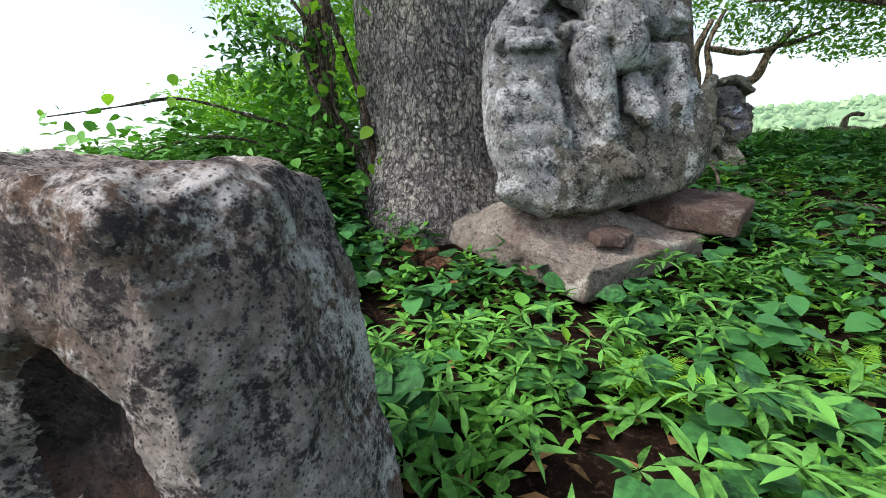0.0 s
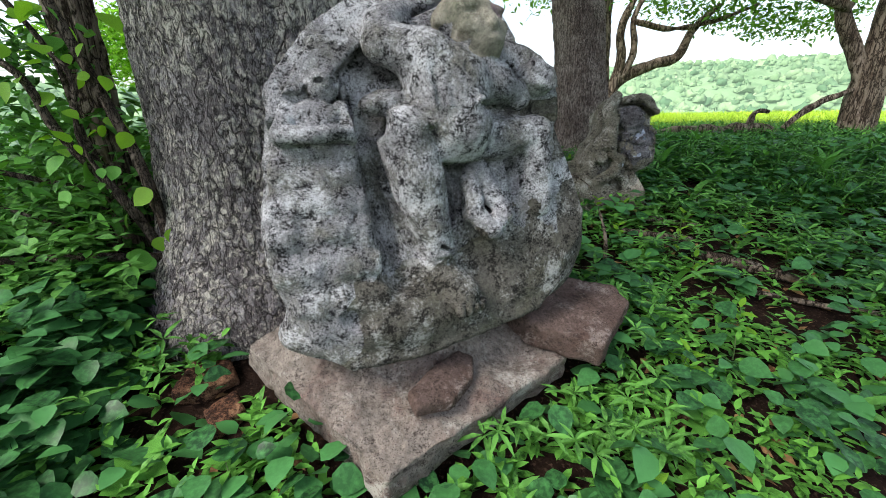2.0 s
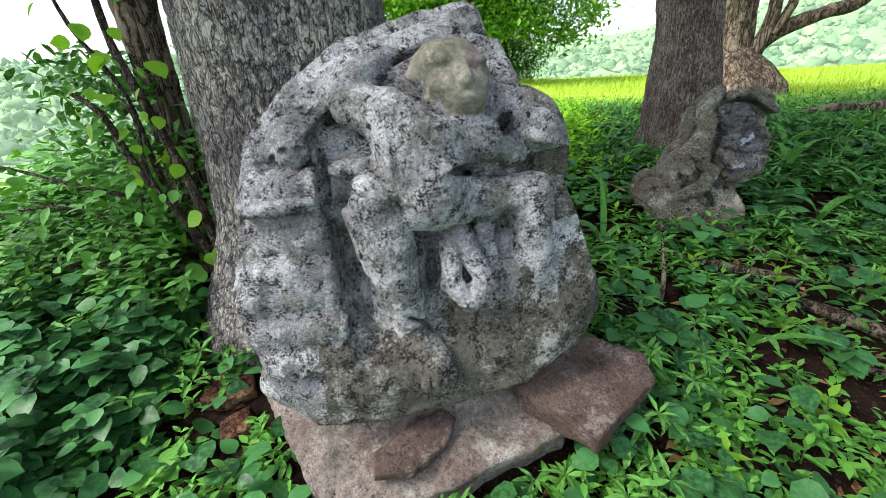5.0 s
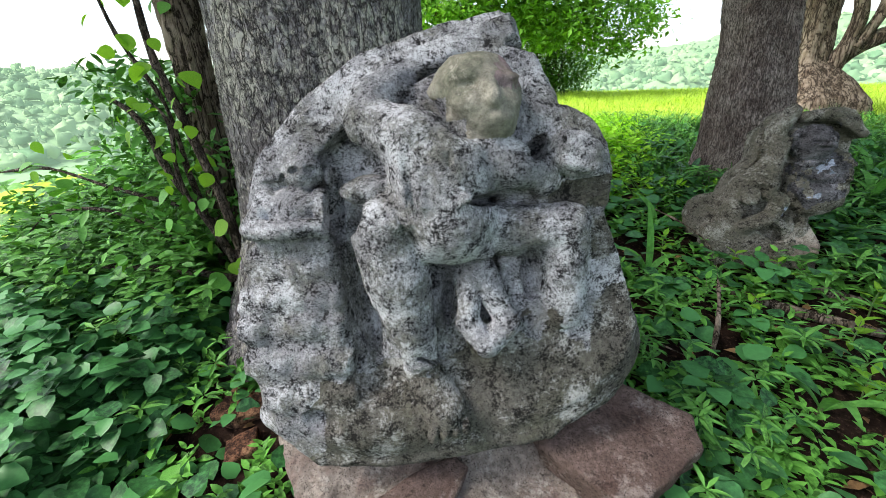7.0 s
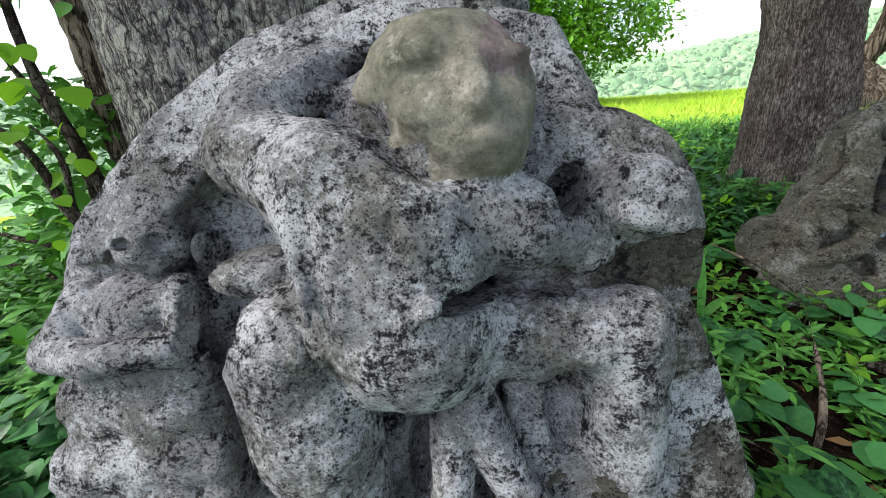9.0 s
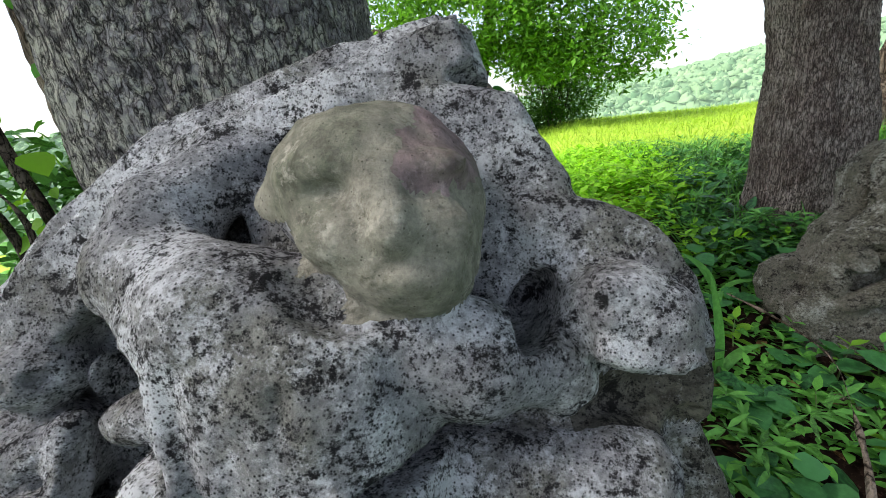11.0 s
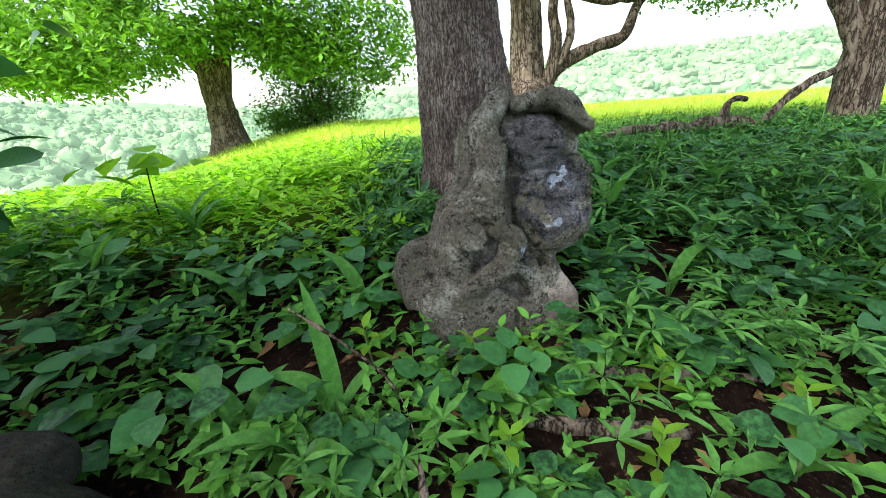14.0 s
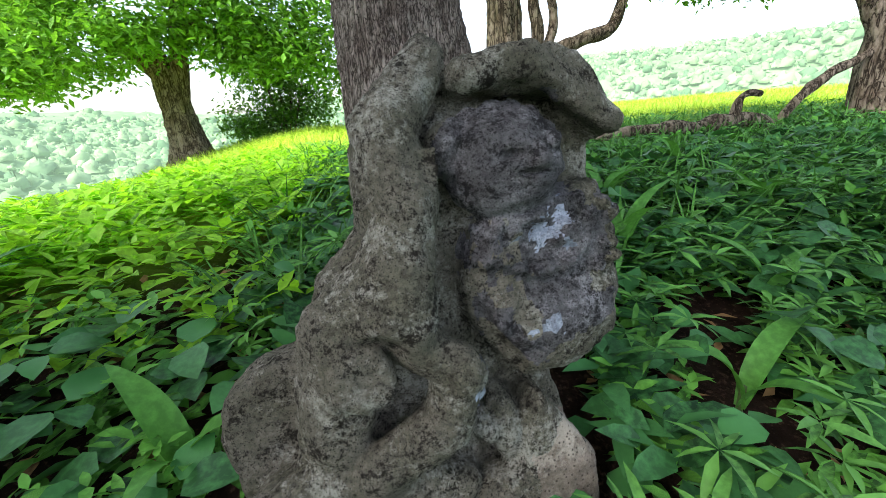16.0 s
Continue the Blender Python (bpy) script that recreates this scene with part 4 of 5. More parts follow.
# ---- trees ----
def trunk_mesh(centre, stations, sides, relief, size, seed, flutes=0.0):
    """stations: (height, radius, dx, dy). Bark plates stand out of the wood."""
    st = np.array(stations, float)
    zs = np.unique(np.concatenate([np.arange(st[0, 0], min(3.6, st[-1, 0]), 0.022 if sides > 150 else 0.06), np.linspace(min(3.6, st[-1, 0]), st[-1, 0], 8)]))
    th = np.linspace(0, 2 * np.pi, sides, endpoint=False)
    r = np.interp(zs, st[:, 0], st[:, 1])[:, None] * (1 + flutes * np.sin(3 * th + seed)[None] * np.exp(-(zs - st[0, 0]) / 0.8)[:, None] + 0.5 * flutes * np.sin(5 * th + 2 * seed)[None])
    x = centre[0] + np.interp(zs, st[:, 0], st[:, 2])[:, None] + r * np.cos(th)
    y = centre[1] + np.interp(zs, st[:, 0], st[:, 3])[:, None] + r * np.sin(th)
    z = np.repeat(zs[:, None], sides, 1)
    v = np.stack([x.ravel(), y.ravel(), z.ravel()], 1)
    q = v * np.array([1, 1, 0.45])
    plates = np.clip(np.abs(vnoise(q, size, seed)) * 3.2, 0, 1) * 0.6 + np.clip(np.abs(vnoise(q, size * 0.55, seed + 3)) * 3, 0, 1) * 0.4 + 0.35 * vnoise(v, size * 0.3, seed + 5)
    out = np.stack([np.tile(np.cos(th), len(zs)), np.tile(np.sin(th), len(zs)), np.zeros(len(v))], 1)
    v = v + out * (relief * (plates - 0.6) + 0.03 * vnoise(v, 0.5, seed + 8))[:, None]
    i, j = np.meshgrid(np.arange(len(zs) - 1), np.arange(sides), indexing="ij")
    i, j = i.ravel(), j.ravel()
    k = (j + 1) % sides
    return v, quads(np.stack([i * sides + j, i * sides + k, (i + 1) * sides + k, (i + 1) * sides + j], 1))


def crown_leaves(blobs, count, size, seed, shape=SIMPLE):
    """Leaves in sprays on the outsides of uneven blobs: (x, y, z, rx, ry, rz)."""
    g = np.random.default_rng(seed)
    b = np.array(blobs, float)
    w = (b[:, 3] * b[:, 4]) ** 0.8
    per = 14
    n = count // per
    pick = g.choice(len(b), n, p=w / w.sum())
    d = g.normal(size=(n, 3))
    d /= np.linalg.norm(d, axis=1)[:, None]
    c = b[pick, :3] + d * b[pick, 3:] * (0.5 + 0.55 * g.random(n) ** 0.5)[:, None]
    keep = fbm(c, 1.2, 2, seed) > -0.25
    c, d = c[keep], d[keep]
    n = len(c)
    spray = g.normal(size=(n, per, 3)) * np.array([1, 1, 0.45]) * size * 1.5
    at = (c[:, None] + spray).reshape(-1, 3)
    yaw = g.random(n * per) * 2 * np.pi
    turn = frames(yaw, g.normal(-0.25, 0.4, n * per), g.normal(0, 0.5, n * per), size * (0.6 + 0.7 * g.random(n * per)))
    return strew(shape, at, turn)


def tree(base, label, bark_mat, stations, sides, relief, size, seed, limbs, blobs, leaves, leaf_size, leaf_mat, flutes=0.05, group=""):
    t = empty("tree", base, label, "tree", group)
    k = under(t)
    v, f = trunk_mesh(base[:2], stations, sides, relief, size, seed, flutes)
    put("trunk", mesh_np("trunk", v, f), bark_mat, t, "", k)
    for pts, rad in limbs:
        v, f = tube(pts, rad, 12, 0.03, seed, 6)
        put("limb", mesh_np("limb", v, f), bark_mat, t, "", k)
    if leaves:
        v, f = crown_leaves(blobs, leaves, leaf_size, seed)
        tagged(put("crown", mesh_np("crown", v, f, False), leaf_mat, t, "", k), kind="stuff")
    return t


tree((-0.08, 3.42, 0.3), "huge old tree with grey flaking bark behind the carved relief", M_BARK1,
     [(0.0, 1.05, 0.04, 0), (0.35, 0.9, 0.03, 0), (0.65, 0.77, 0.01, 0), (0.95, 0.69, 0, 0), (1.3, 0.655, 0, 0), (2.4, 0.64, -0.02, 0), (5.0, 0.5, -0.1, 0.1), (7, 0.3, -0.2, 0.2)], 300, 0.018, 0.07, 2,
     [([(0, 3.5, 4.2), (-0.9, 3.9, 5.6), (-1.8, 4.3, 6.6)], [0.28, 0.2, 0.1]), ([(0, 3.4, 4.6), (1.0, 4.0, 5.6), (2.2, 4.5, 6.2)], [0.26, 0.18, 0.08]),
      ([(0, 3.4, 4.8), (0.1, 2.4, 5.8), (0.2, 1.0, 6.5)], [0.24, 0.16, 0.08]), ([(0, 3.3, 4.9), (-0.5, 1.6, 6.0), (-1.5, -1.4, 6.8)], [0.22, 0.15, 0.06])],
     # clumps with y under 3 are unseen, added to shade the ground below
     [(0.8, 4.2, 6.6, 2.4, 1.6, 1.2), (2.2, 4.4, 6.2, 1.8, 1.3, 0.9), (-1.9, 4.3, 7.2, 0.7, 0.6, 0.5), (0.2, 1.0, 6.7, 1.0, 0.9, 0.6), (-1.6, -1.8, 6.9, 1.6, 1.1, 0.6), (1.5, 0.8, 6.6, 2.6, 2.2, 0.7), (-3.6, 1.2, 5.2, 1.6, 1.3, 0.6), (2.8, 1.8, 6.8, 1.6, 1.4, 0.6), (0.5, 2.6, 6.6, 2.0, 1.3, 0.7)],
     27000, 0.3, M_CROWN, 0.06)

tree((3.1, 5.6, 0.55), "tall tree with brown ridged bark behind the smaller relief", M_BARK2,
     [(0.3, 0.52, 0, 0), (0.7, 0.42, 0, 0), (1.1, 0.345, -0.02, 0), (2.0, 0.3, -0.06, 0), (3.5, 0.28, -0.24, 0.1), (6.5, 0.2, -0.6, 0.3)], 200, 0.016, 0.05, 6,
     [([(2.7, 5.7, 4.4), (4.2, 4.8, 5.8), (5.6, 3.6, 6.6)], [0.2, 0.13, 0.06]), ([(2.6, 5.8, 4.9), (1.6, 7.0, 6.4), (0.4, 8.2, 7.2)], [0.18, 0.12, 0.06])],
     [(3.0, 5.4, 7.2, 2.2, 1.8, 1.3), (5.2, 4.8, 6.6, 2.4, 1.8, 1.1), (4.2, 6.6, 7.0, 2.2, 1.8, 1.1)], 2400, 0.3, M_CROWN, 0.07)

tree((-2.5, 19.2, 0.3), "spreading split-trunked tree with light green crown in the meadow", M_BARK3,
     [(-0.3, 1.1, 0, 0), (0.5, 0.75, 0, 0), (1.2, 0.55, 0, 0), (2.0, 0.45, -0.05, 0), (3.2, 0.42, -0.15, 0), (4.4, 0.26, -0.5, 0)], 60, 0.06, 0.25, 9,
     [([(-2.5, 19.2, 2.2), (-2.9, 19.0, 3.4), (-4.6, 18.6, 5.0), (-7, 18.0, 5.6)], [0.3, 0.26, 0.18, 0.07]), ([(-2.5, 19.2, 2.0), (-2.1, 19.2, 3.6), (-1.8, 19.4, 5.2), (-1.0, 19.2, 7.5)], [0.34, 0.28, 0.22, 0.08]),
      ([(-2.0, 19.3, 4.2), (-0.2, 19.0, 5.4), (2.2, 18.6, 5.8)], [0.16, 0.11, 0.05])],
     [(-6.0, 18.4, 4.2, 3.2, 2.4, 1.4), (-9.6, 18.2, 3.8, 2.4, 2.0, 1.2), (-4.0, 16.8, 4.0, 2.4, 1.4, 0.9), (-2.2, 17.6, 5.2, 3.2, 2.2, 1.5), (0.4, 18.4, 4.6, 2.2, 2.0, 1.5), (2.8, 19.2, 4.0, 1.9, 1.5, 1.6), (0.8, 18.0, 3.6, 1.5, 1.1, 0.9), (-5.0, 17.2, 3.2, 2.0, 1.2, 0.7), (-5, 18.4, 8.2, 4.8, 3.2, 2.2), (-0.5, 19, 8.4, 4.2, 3.2, 2.2)],
     84000, 0.25, M_CROWN3, 0.14)

tree((9.15, 7.3, 0.4), "dark forked tree beside a fallen bough", M_BARK3,
     [(0.3, 0.4, 0, 0), (0.8, 0.29, 0, 0), (1.7, 0.26, 0, 0), (2.4, 0.24, 0.03, 0), (4.2, 0.18, 0.05, 0)], 60, 0.02, 0.09, 12,
     [([(9.1, 7.25, 1.7), (8.9, 7.4, 2.2), (8.62, 7.6, 2.9), (8.4, 7.8, 4.0)], [0.15, 0.13, 0.12, 0.08]), ([(9.3, 7.2, 2.5), (10.2, 6.6, 2.9), (11.2, 6.2, 3.4)], [0.12, 0.09, 0.05]),
      ([(8.6, 7.5, 3.0), (7.2, 8.0, 3.5), (6.0, 8.6, 3.7)], [0.09, 0.06, 0.03])],
     [(8.6, 8.0, 4.1, 1.8, 1.5, 0.6), (6.6, 8.8, 3.9, 1.5, 1.2, 0.45), (10.8, 7.0, 3.9, 1.6, 1.6, 0.6), (8.4, 8, 5.4, 3.2, 2.6, 1.3)], 11000, 0.16, M_CROWN, 0.08)

tree((5.75, 10.9, 0.8), "brown tree with a writhing bough and dark root mass", M_BARK3,
     [(0.4, 1.0, 0.2, 0), (1.2, 0.85, 0.2, 0), (1.6, 0.6, 0.1, 0), (1.9, 0.34, 0, 0), (3.2, 0.28, -0.02, 0), (6.0, 0.22, -0.1, 0)], 60, 0.03, 0.12, 15,
     [([(5.95, 10.8, 1.6), (6.35, 10.7, 2.1), (7.1, 10.6, 2.42), (7.7, 10.6, 2.6), (8.0, 10.6, 3.2), (8.5, 10.5, 3.7)], [0.2, 0.16, 0.12, 0.11, 0.09, 0.05]),
      ([(6.1, 10.7, 1.7), (6.25, 10.6, 2.5), (6.15, 10.6, 3.2), (6.5, 10.6, 4.0)], [0.14, 0.11, 0.09, 0.06]),
      ([(6.3, 10.6, 2.1), (6.55, 10.6, 2.7), (6.45, 10.6, 3.4), (6.8, 10.6, 4.2)], [0.1, 0.08, 0.06, 0.05]),
      ([(6.5, 10.6, 3.35), (7.4, 10.6, 3.2), (8.4, 10.5, 3.35), (9.4, 10.4, 3.7)], [0.07, 0.06, 0.05, 0.03])],
     [(8.6, 10.6, 3.9, 1.8, 1.4, 0.5), (10.6, 10.8, 3.7, 1.8, 1.5, 0.6), (4.4, 11.2, 4.2, 1.5, 1.5, 0.7), (6.4, 11, 5.6, 3.4, 2.8, 1.3)], 15000, 0.15, M_CROWN, 0.12)

tree((-1.1, 3.4, 0.3), "slim red-brown tree among the tangled shrub", M_BARK3,
     [(0.0, 0.17, 0, 0), (0.5, 0.15, 0, 0), (1.2, 0.135, 0, 0), (2.2, 0.13, 0, 0), (3.6, 0.115, -0.12, 0.05), (6, 0.08, -0.3, 0.15)], 90, 0.014, 0.05, 25,
     [([(-1.2, 3.4, 3.4), (-1.9, 3.5, 4.6), (-2.4, 3.8, 5.4)], [0.07, 0.05, 0.03])],
     [(-1.8, 3.6, 6.2, 0.9, 0.8, 0.5), (-2.4, 3.9, 5.7, 0.7, 0.6, 0.5)], 1400, 0.2, M_CROWN, 0.06)

# big bush beside the far tree
bush = empty("bush", (0.4, 21.5, 1.0), "dense dark green bush at the edge of the meadow", "bush")
v, f = crown_leaves([(0.3, 21.5, 2.4, 1.5, 1.2, 1.7), (1.4, 21.8, 2.0, 1.2, 1.0, 1.2), (-0.6, 21.4, 1.6, 1.0, 1.0, 0.9), (0.6, 21.6, 3.8, 1.2, 1.2, 1.0)], 14000, 0.2, 41)
tagged(put("foliage", mesh_np("foliage", v, f, False), M_CROWN, bush, "", under(bush)), kind="stuff")
for k in range(4):
    v, f = tube([(0.4 + 0.1 * k, 21.5, 0.8), (0.2 + 0.3 * k, 21.5, 2.0), (0.0 + 0.5 * k, 21.4, 3.2)], [0.06, 0.05, 0.02], 6)
    put("stem", mesh_np("stem", v, f), M_BARK3, bush, "", under(bush))

# fallen bough with its snag
bough = empty("fallen_bough", (6.6, 7.3, 0.75), "dead grey-brown fallen bough with a hooked snag lying in the grass", "branch")
for pts, rad in (([(5.3, 7.35, 1.0), (5.6, 7.3, 1.05), (6.1, 7.25, 1.06), (6.5, 7.32, 1.02), (6.8, 7.3, 1.05), (7.2, 7.3, 1.05), (7.5, 7.25, 0.97), (7.7, 7.2, 0.85)], [0.03, 0.05, 0.065, 0.07, 0.085, 0.1, 0.09, 0.05]),
                 ([(7.02, 7.3, 1.05), (7.03, 7.28, 1.26), (7.12, 7.27, 1.34), (7.32, 7.27, 1.33)], [0.07, 0.055, 0.05, 0.03]),
                 ([(7.55, 7.28, 0.85), (7.66, 7.28, 1.0), (7.94, 7.3, 1.24), (8.34, 7.3, 1.48), (8.68, 7.3, 1.6), (9.05, 7.3, 1.72)], [0.04, 0.05, 0.055, 0.055, 0.06, 0.06])):
    v, f = tube(pts, rad, 10, 0.03, 4, 5)
    put("limb", mesh_np("limb", v, f), M_BARK3, bough, "", under(bough))


# ---- shrub beside the huge trunk ----
shrub = empty("shrub", (-0.56, 2.9, 0.4), "woody shrub with dark stems and heart-shaped lime leaves", "shrub")
STEMS = [([(-0.55, 2.9, 0.35), (-0.58, 2.9, 0.75), (-0.64, 2.9, 1.2), (-0.76, 2.9, 1.62), (-0.86, 2.9, 2.0), (-0.9, 2.95, 2.6)], [0.035, 0.032, 0.028, 0.026, 0.022, 0.015]),
         ([(-0.57, 2.9, 0.5), (-0.75, 2.92, 0.9), (-0.98, 2.9, 1.3), (-1.1, 2.9, 1.62), (-1.34, 2.95, 1.75)], [0.03, 0.028, 0.024, 0.02, 0.01]),
         ([(-0.8, 2.92, 0.98), (-0.95, 3.0, 1.3), (-0.98, 3.0, 1.7), (-1.2, 3.0, 2.1), (-1.3, 3.0, 2.5)], [0.022, 0.018, 0.016, 0.012, 0.008]),
         ([(-0.7, 2.9, 0.85), (-0.86, 2.85, 1.25), (-0.82, 2.85, 1.6), (-0.93, 2.85, 1.75)], [0.02, 0.016, 0.012, 0.006]),
         ([(-0.6, 2.85, 0.62), (-1.2, 2.8, 0.66), (-1.9, 2.8, 0.62)], [0.03, 0.025, 0.018]),
         ([(-1.1, 3.1, 1.0), (-1.58, 2.95, 1.17), (-2.09, 2.9, 1.31), (-2.6, 2.9, 1.27), (-3.2, 2.9, 1.22)], [0.014, 0.014, 0.012, 0.008, 0.004]),
         ([(-1.0, 3.0, 0.7), (-1.7, 2.95, 1.0), (-2.3, 2.9, 0.95), (-2.7, 2.9, 0.72)], [0.012, 0.011, 0.009, 0.005])]
for pts, rad in STEMS:
    v, f = tube(pts, rad, 8, 0.008, 2, 5)
    put("stem", mesh_np("stem", v, f), M_TWIG, shrub, "", under(shrub))
heart = mesh_np("leaf", *leaf_shape(0.95, (0.04, 0.15, 0.4, 0.7), 0.08, 0.2))
heart.materials.append(M_LIME)
heart_dark = heart.copy()
heart_dark.materials[0] = M_HERB
g = np.random.default_rng(12)
spots = [(-0.62, 2.84, 1.33), (-0.57, 2.84, 1.02), (-0.5, 2.83, 0.8), (-0.6, 2.83, 0.75), (-0.72, 2.85, 1.75), (-0.66, 2.84, 1.6), (-0.78, 2.85, 2.05), (-0.9, 2.85, 1.92), (-0.6, 2.84, 1.88)]
while len(spots) < 120:
    pts = np.array(STEMS[g.integers(0, 6)][0])
    k = g.integers(1, len(pts))
    q = pts[k - 1] + (pts[k] - pts[k - 1]) * g.random() + g.normal(0, 0.1, 3)
    if q[2] > 0.5 and math.hypot(q[0] + 0.08, q[1] - 3.42) > 0.82:
        spots.append(tuple(q))
for k, q in enumerate(spots):
    s = 0.05 + 0.075 * g.random()
    leaf = new("leaf", heart_dark if k > 9 and (q[2] < 1.25 or k % 3 == 0) else heart)
    leaf.parent = shrub
    m = Matrix.Translation(q) @ Euler((g.normal(-0.9, 0.5), g.normal(0, 0.4), g.normal(3.14, 0.9))).to_matrix().to_4x4() @ Matrix.Scale(s, 4)
    leaf.matrix_basis = under(shrub) @ m


v, f = crown_leaves([(-1.7, 3.3, 0.9, 0.7, 0.5, 0.6), (-2.2, 3.4, 1.3, 0.5, 0.4, 0.3), (-2.4, 3.0, 1.0, 0.6, 0.5, 0.5), (-1.3, 3.5, 0.8, 0.4, 0.3, 0.4), (-2.9, 3.2, 0.7, 0.7, 0.5, 0.4), (-1.4, 3.5, 1.7, 0.5, 0.4, 0.4), (-1.1, 3.3, 1.1, 0.3, 0.3, 0.4)], 8000, 0.1, 51, HERB)
tagged(put("foliage", mesh_np("foliage", v, f), M_STAR, shrub, "", under(shrub)), kind="stuff")


# ---- strap-leaved plants, bare stems, sticks ----
def strap_leaf(length, width, arch):
    n, v, t = 10, [], []
    for k in range(n + 1):
        s = k / n
        w = width * (math.sin(math.pi * (0.06 + 0.94 * s) ** 0.8) ** 0.75 if s < 1 else 0.02)
        y, z = length * s * (1 - 0.25 * arch * s), length * arch * (s - s * s * 1.25)
        for e, q in ((-1, 0.25), (-0.5, 0.02), (0, 0.12), (0.5, 0.02), (1, 0.25)):
            v.append((e * w / 2, y, z + q * w * 0.5))
    for k in range(n):
        for e in range(4):
            a = 5 * k + e
            t += [(a, a + 1, a + 6), (a, a + 6, a + 5)]
    return np.array(v), np.array(t)


def strap_plant(at, leaves, label="arching plant with long ribbed strap leaves"):
    p = empty("strap_leaf_plant", at, label, "plant", "strap-leaved plants")
    for length, width, arch, yaw, rise in leaves:
        v, t = strap_leaf(length, width, arch)
        put("leaf", mesh_np("leaf", v, t), M_STRAP, p, "", pose(0, 0, 0, 0, 0, yaw) @ pose(0, 0, 0, rise, 0, 0))
    v, t = tube([(0, 0, -0.04), (0, 0, 0.08)], [0.012, 0.01], 6)
    put("stem", mesh_np("stem", v, t), M_STEM, p)
    return p


def on_ground(x, y, up=0.0):
    return (x, y, float(ground_z(np.array([x]), np.array([y]))[0]) + up)


strap_plant(on_ground(2.06, 3.86, 0.02), [(0.58, 0.075, 0.1, 40, 82), (0.4, 0.09, 0.6, 70, 40), (0.35, 0.06, 0.5, -60, 35)])
strap_plant(on_ground(1.74, 3.84, 0.02), [(0.42, 0.09, 0.5, 60, 48), (0.3, 0.08, 0.7, 140, 40), (0.34, 0.07, 0.6, -30, 40)])
strap_plant(on_ground(1.93, 3.7, 0.02), [(0.42, 0.09, 0.7, 110, 52), (0.3, 0.08, 0.6, -120, 40)])
strap_plant(on_ground(2.18, 4.4, 0.02), [(0.42, 0.085, 0.5, 50, 58), (0.34, 0.07, 0.6, -100, 45), (0.3, 0.06, 0.7, 170, 40)])
strap_plant(on_ground(3.78, 4.25, 0.02), [(0.52, 0.075, 0.7, -75, 38), (0.4, 0.08, 0.7, 60, 50), (0.36, 0.07, 0.6, 190, 45)])
strap_plant(on_ground(1.6, 4.5, 0.02), [(0.45, 0.07, 0.6, 80, 50), (0.4, 0.06, 0.6, -20, 50)])
strap_plant(on_ground(4.3, 4.6, 0.02), [(0.5, 0.08, 0.6, 40, 55), (0.45, 0.07, 0.6, 150, 50), (0.4, 0.07, 0.6, -80, 50)])
strap_plant(on_ground(3.55, 3.35, 0.02), [(0.5, 0.06, 0.5, -80, 22), (0.42, 0.07, 0.5, 95, 25), (0.36, 0.05, 0.6, -150, 30)])
strap_plant(on_ground(2.75, 2.95, 0.02), [(0.45, 0.06, 0.6, 170, 40), (0.5, 0.055, 0.5, -110, 24), (0.36, 0.05, 0.6, 60, 30)])
strap_plant(on_ground(2.9, 1.9, 0.02), [(0.45, 0.06, 0.6, 170, 40), (0.5, 0.055, 0.5, -110, 30), (0.36, 0.05, 0.6, 60, 40)])
for x, y in ((4.9, 5.2), (4.2, 5.6), (5.6, 4.6), (5.2, 6.1), (3.9, 5.0), (1.2, 5.2), (0.9, 4.7)):
    strap_plant(on_ground(x, y, 0.02), [(0.4 + 0.2 * g.random(), 0.07, 0.6, g.random() * 360, 45 + 20 * g.random()) for _ in range(5)])

STICKS = [("fallen_stick", [on_ground(2.85, 3.92, 0.03), on_ground(3.2, 3.8, 0.04), on_ground(3.8, 3.68, 0.03)], [0.02, 0.028, 0.018]),
          ("fallen_stick", [on_ground(2.5, 3.8, 0.03), on_ground(2.85, 3.66, 0.04), on_ground(3.3, 3.54, 0.03)], [0.03, 0.036, 0.03]),
          ("fallen_stick", [on_ground(3.2, 3.34, 0.04), on_ground(3.45, 3.16, 0.05), on_ground(3.75, 2.95, 0.04), on_ground(4.3, 2.75, 0.03)], [0.035, 0.045, 0.04, 0.025]),
          ("fallen_stick", [on_ground(3.2, 2.9, 0.03), on_ground(3.8, 2.62, 0.04), on_ground(4.4, 2.5, 0.03)], [0.014, 0.018, 0.01]),
          ("bare_stem", [on_ground(2.28, 3.1, 0.0), (2.29, 3.15, 0.5), (2.31, 3.36, 0.7), (2.27, 3.45, 0.84), (2.15, 3.55, 0.93), (2.0, 3.7, 0.98)], [0.007, 0.007, 0.006, 0.005, 0.004, 0.003]),
          ("fallen_stick", [on_ground(1.95, 3.25, 0.06), on_ground(2.2, 3.05, 0.12)], [0.008, 0.006])]
for name, pts, rad in STICKS:
    v, t = tube(pts, rad, 10, 0.01, 3, 6)
    tagged(put(name, mesh_np(name, v, t), M_BARK3), "thin bare arching stem among the herbs" if name == "bare_stem" else "dead brown stick lying on the leaf mould", "stick")

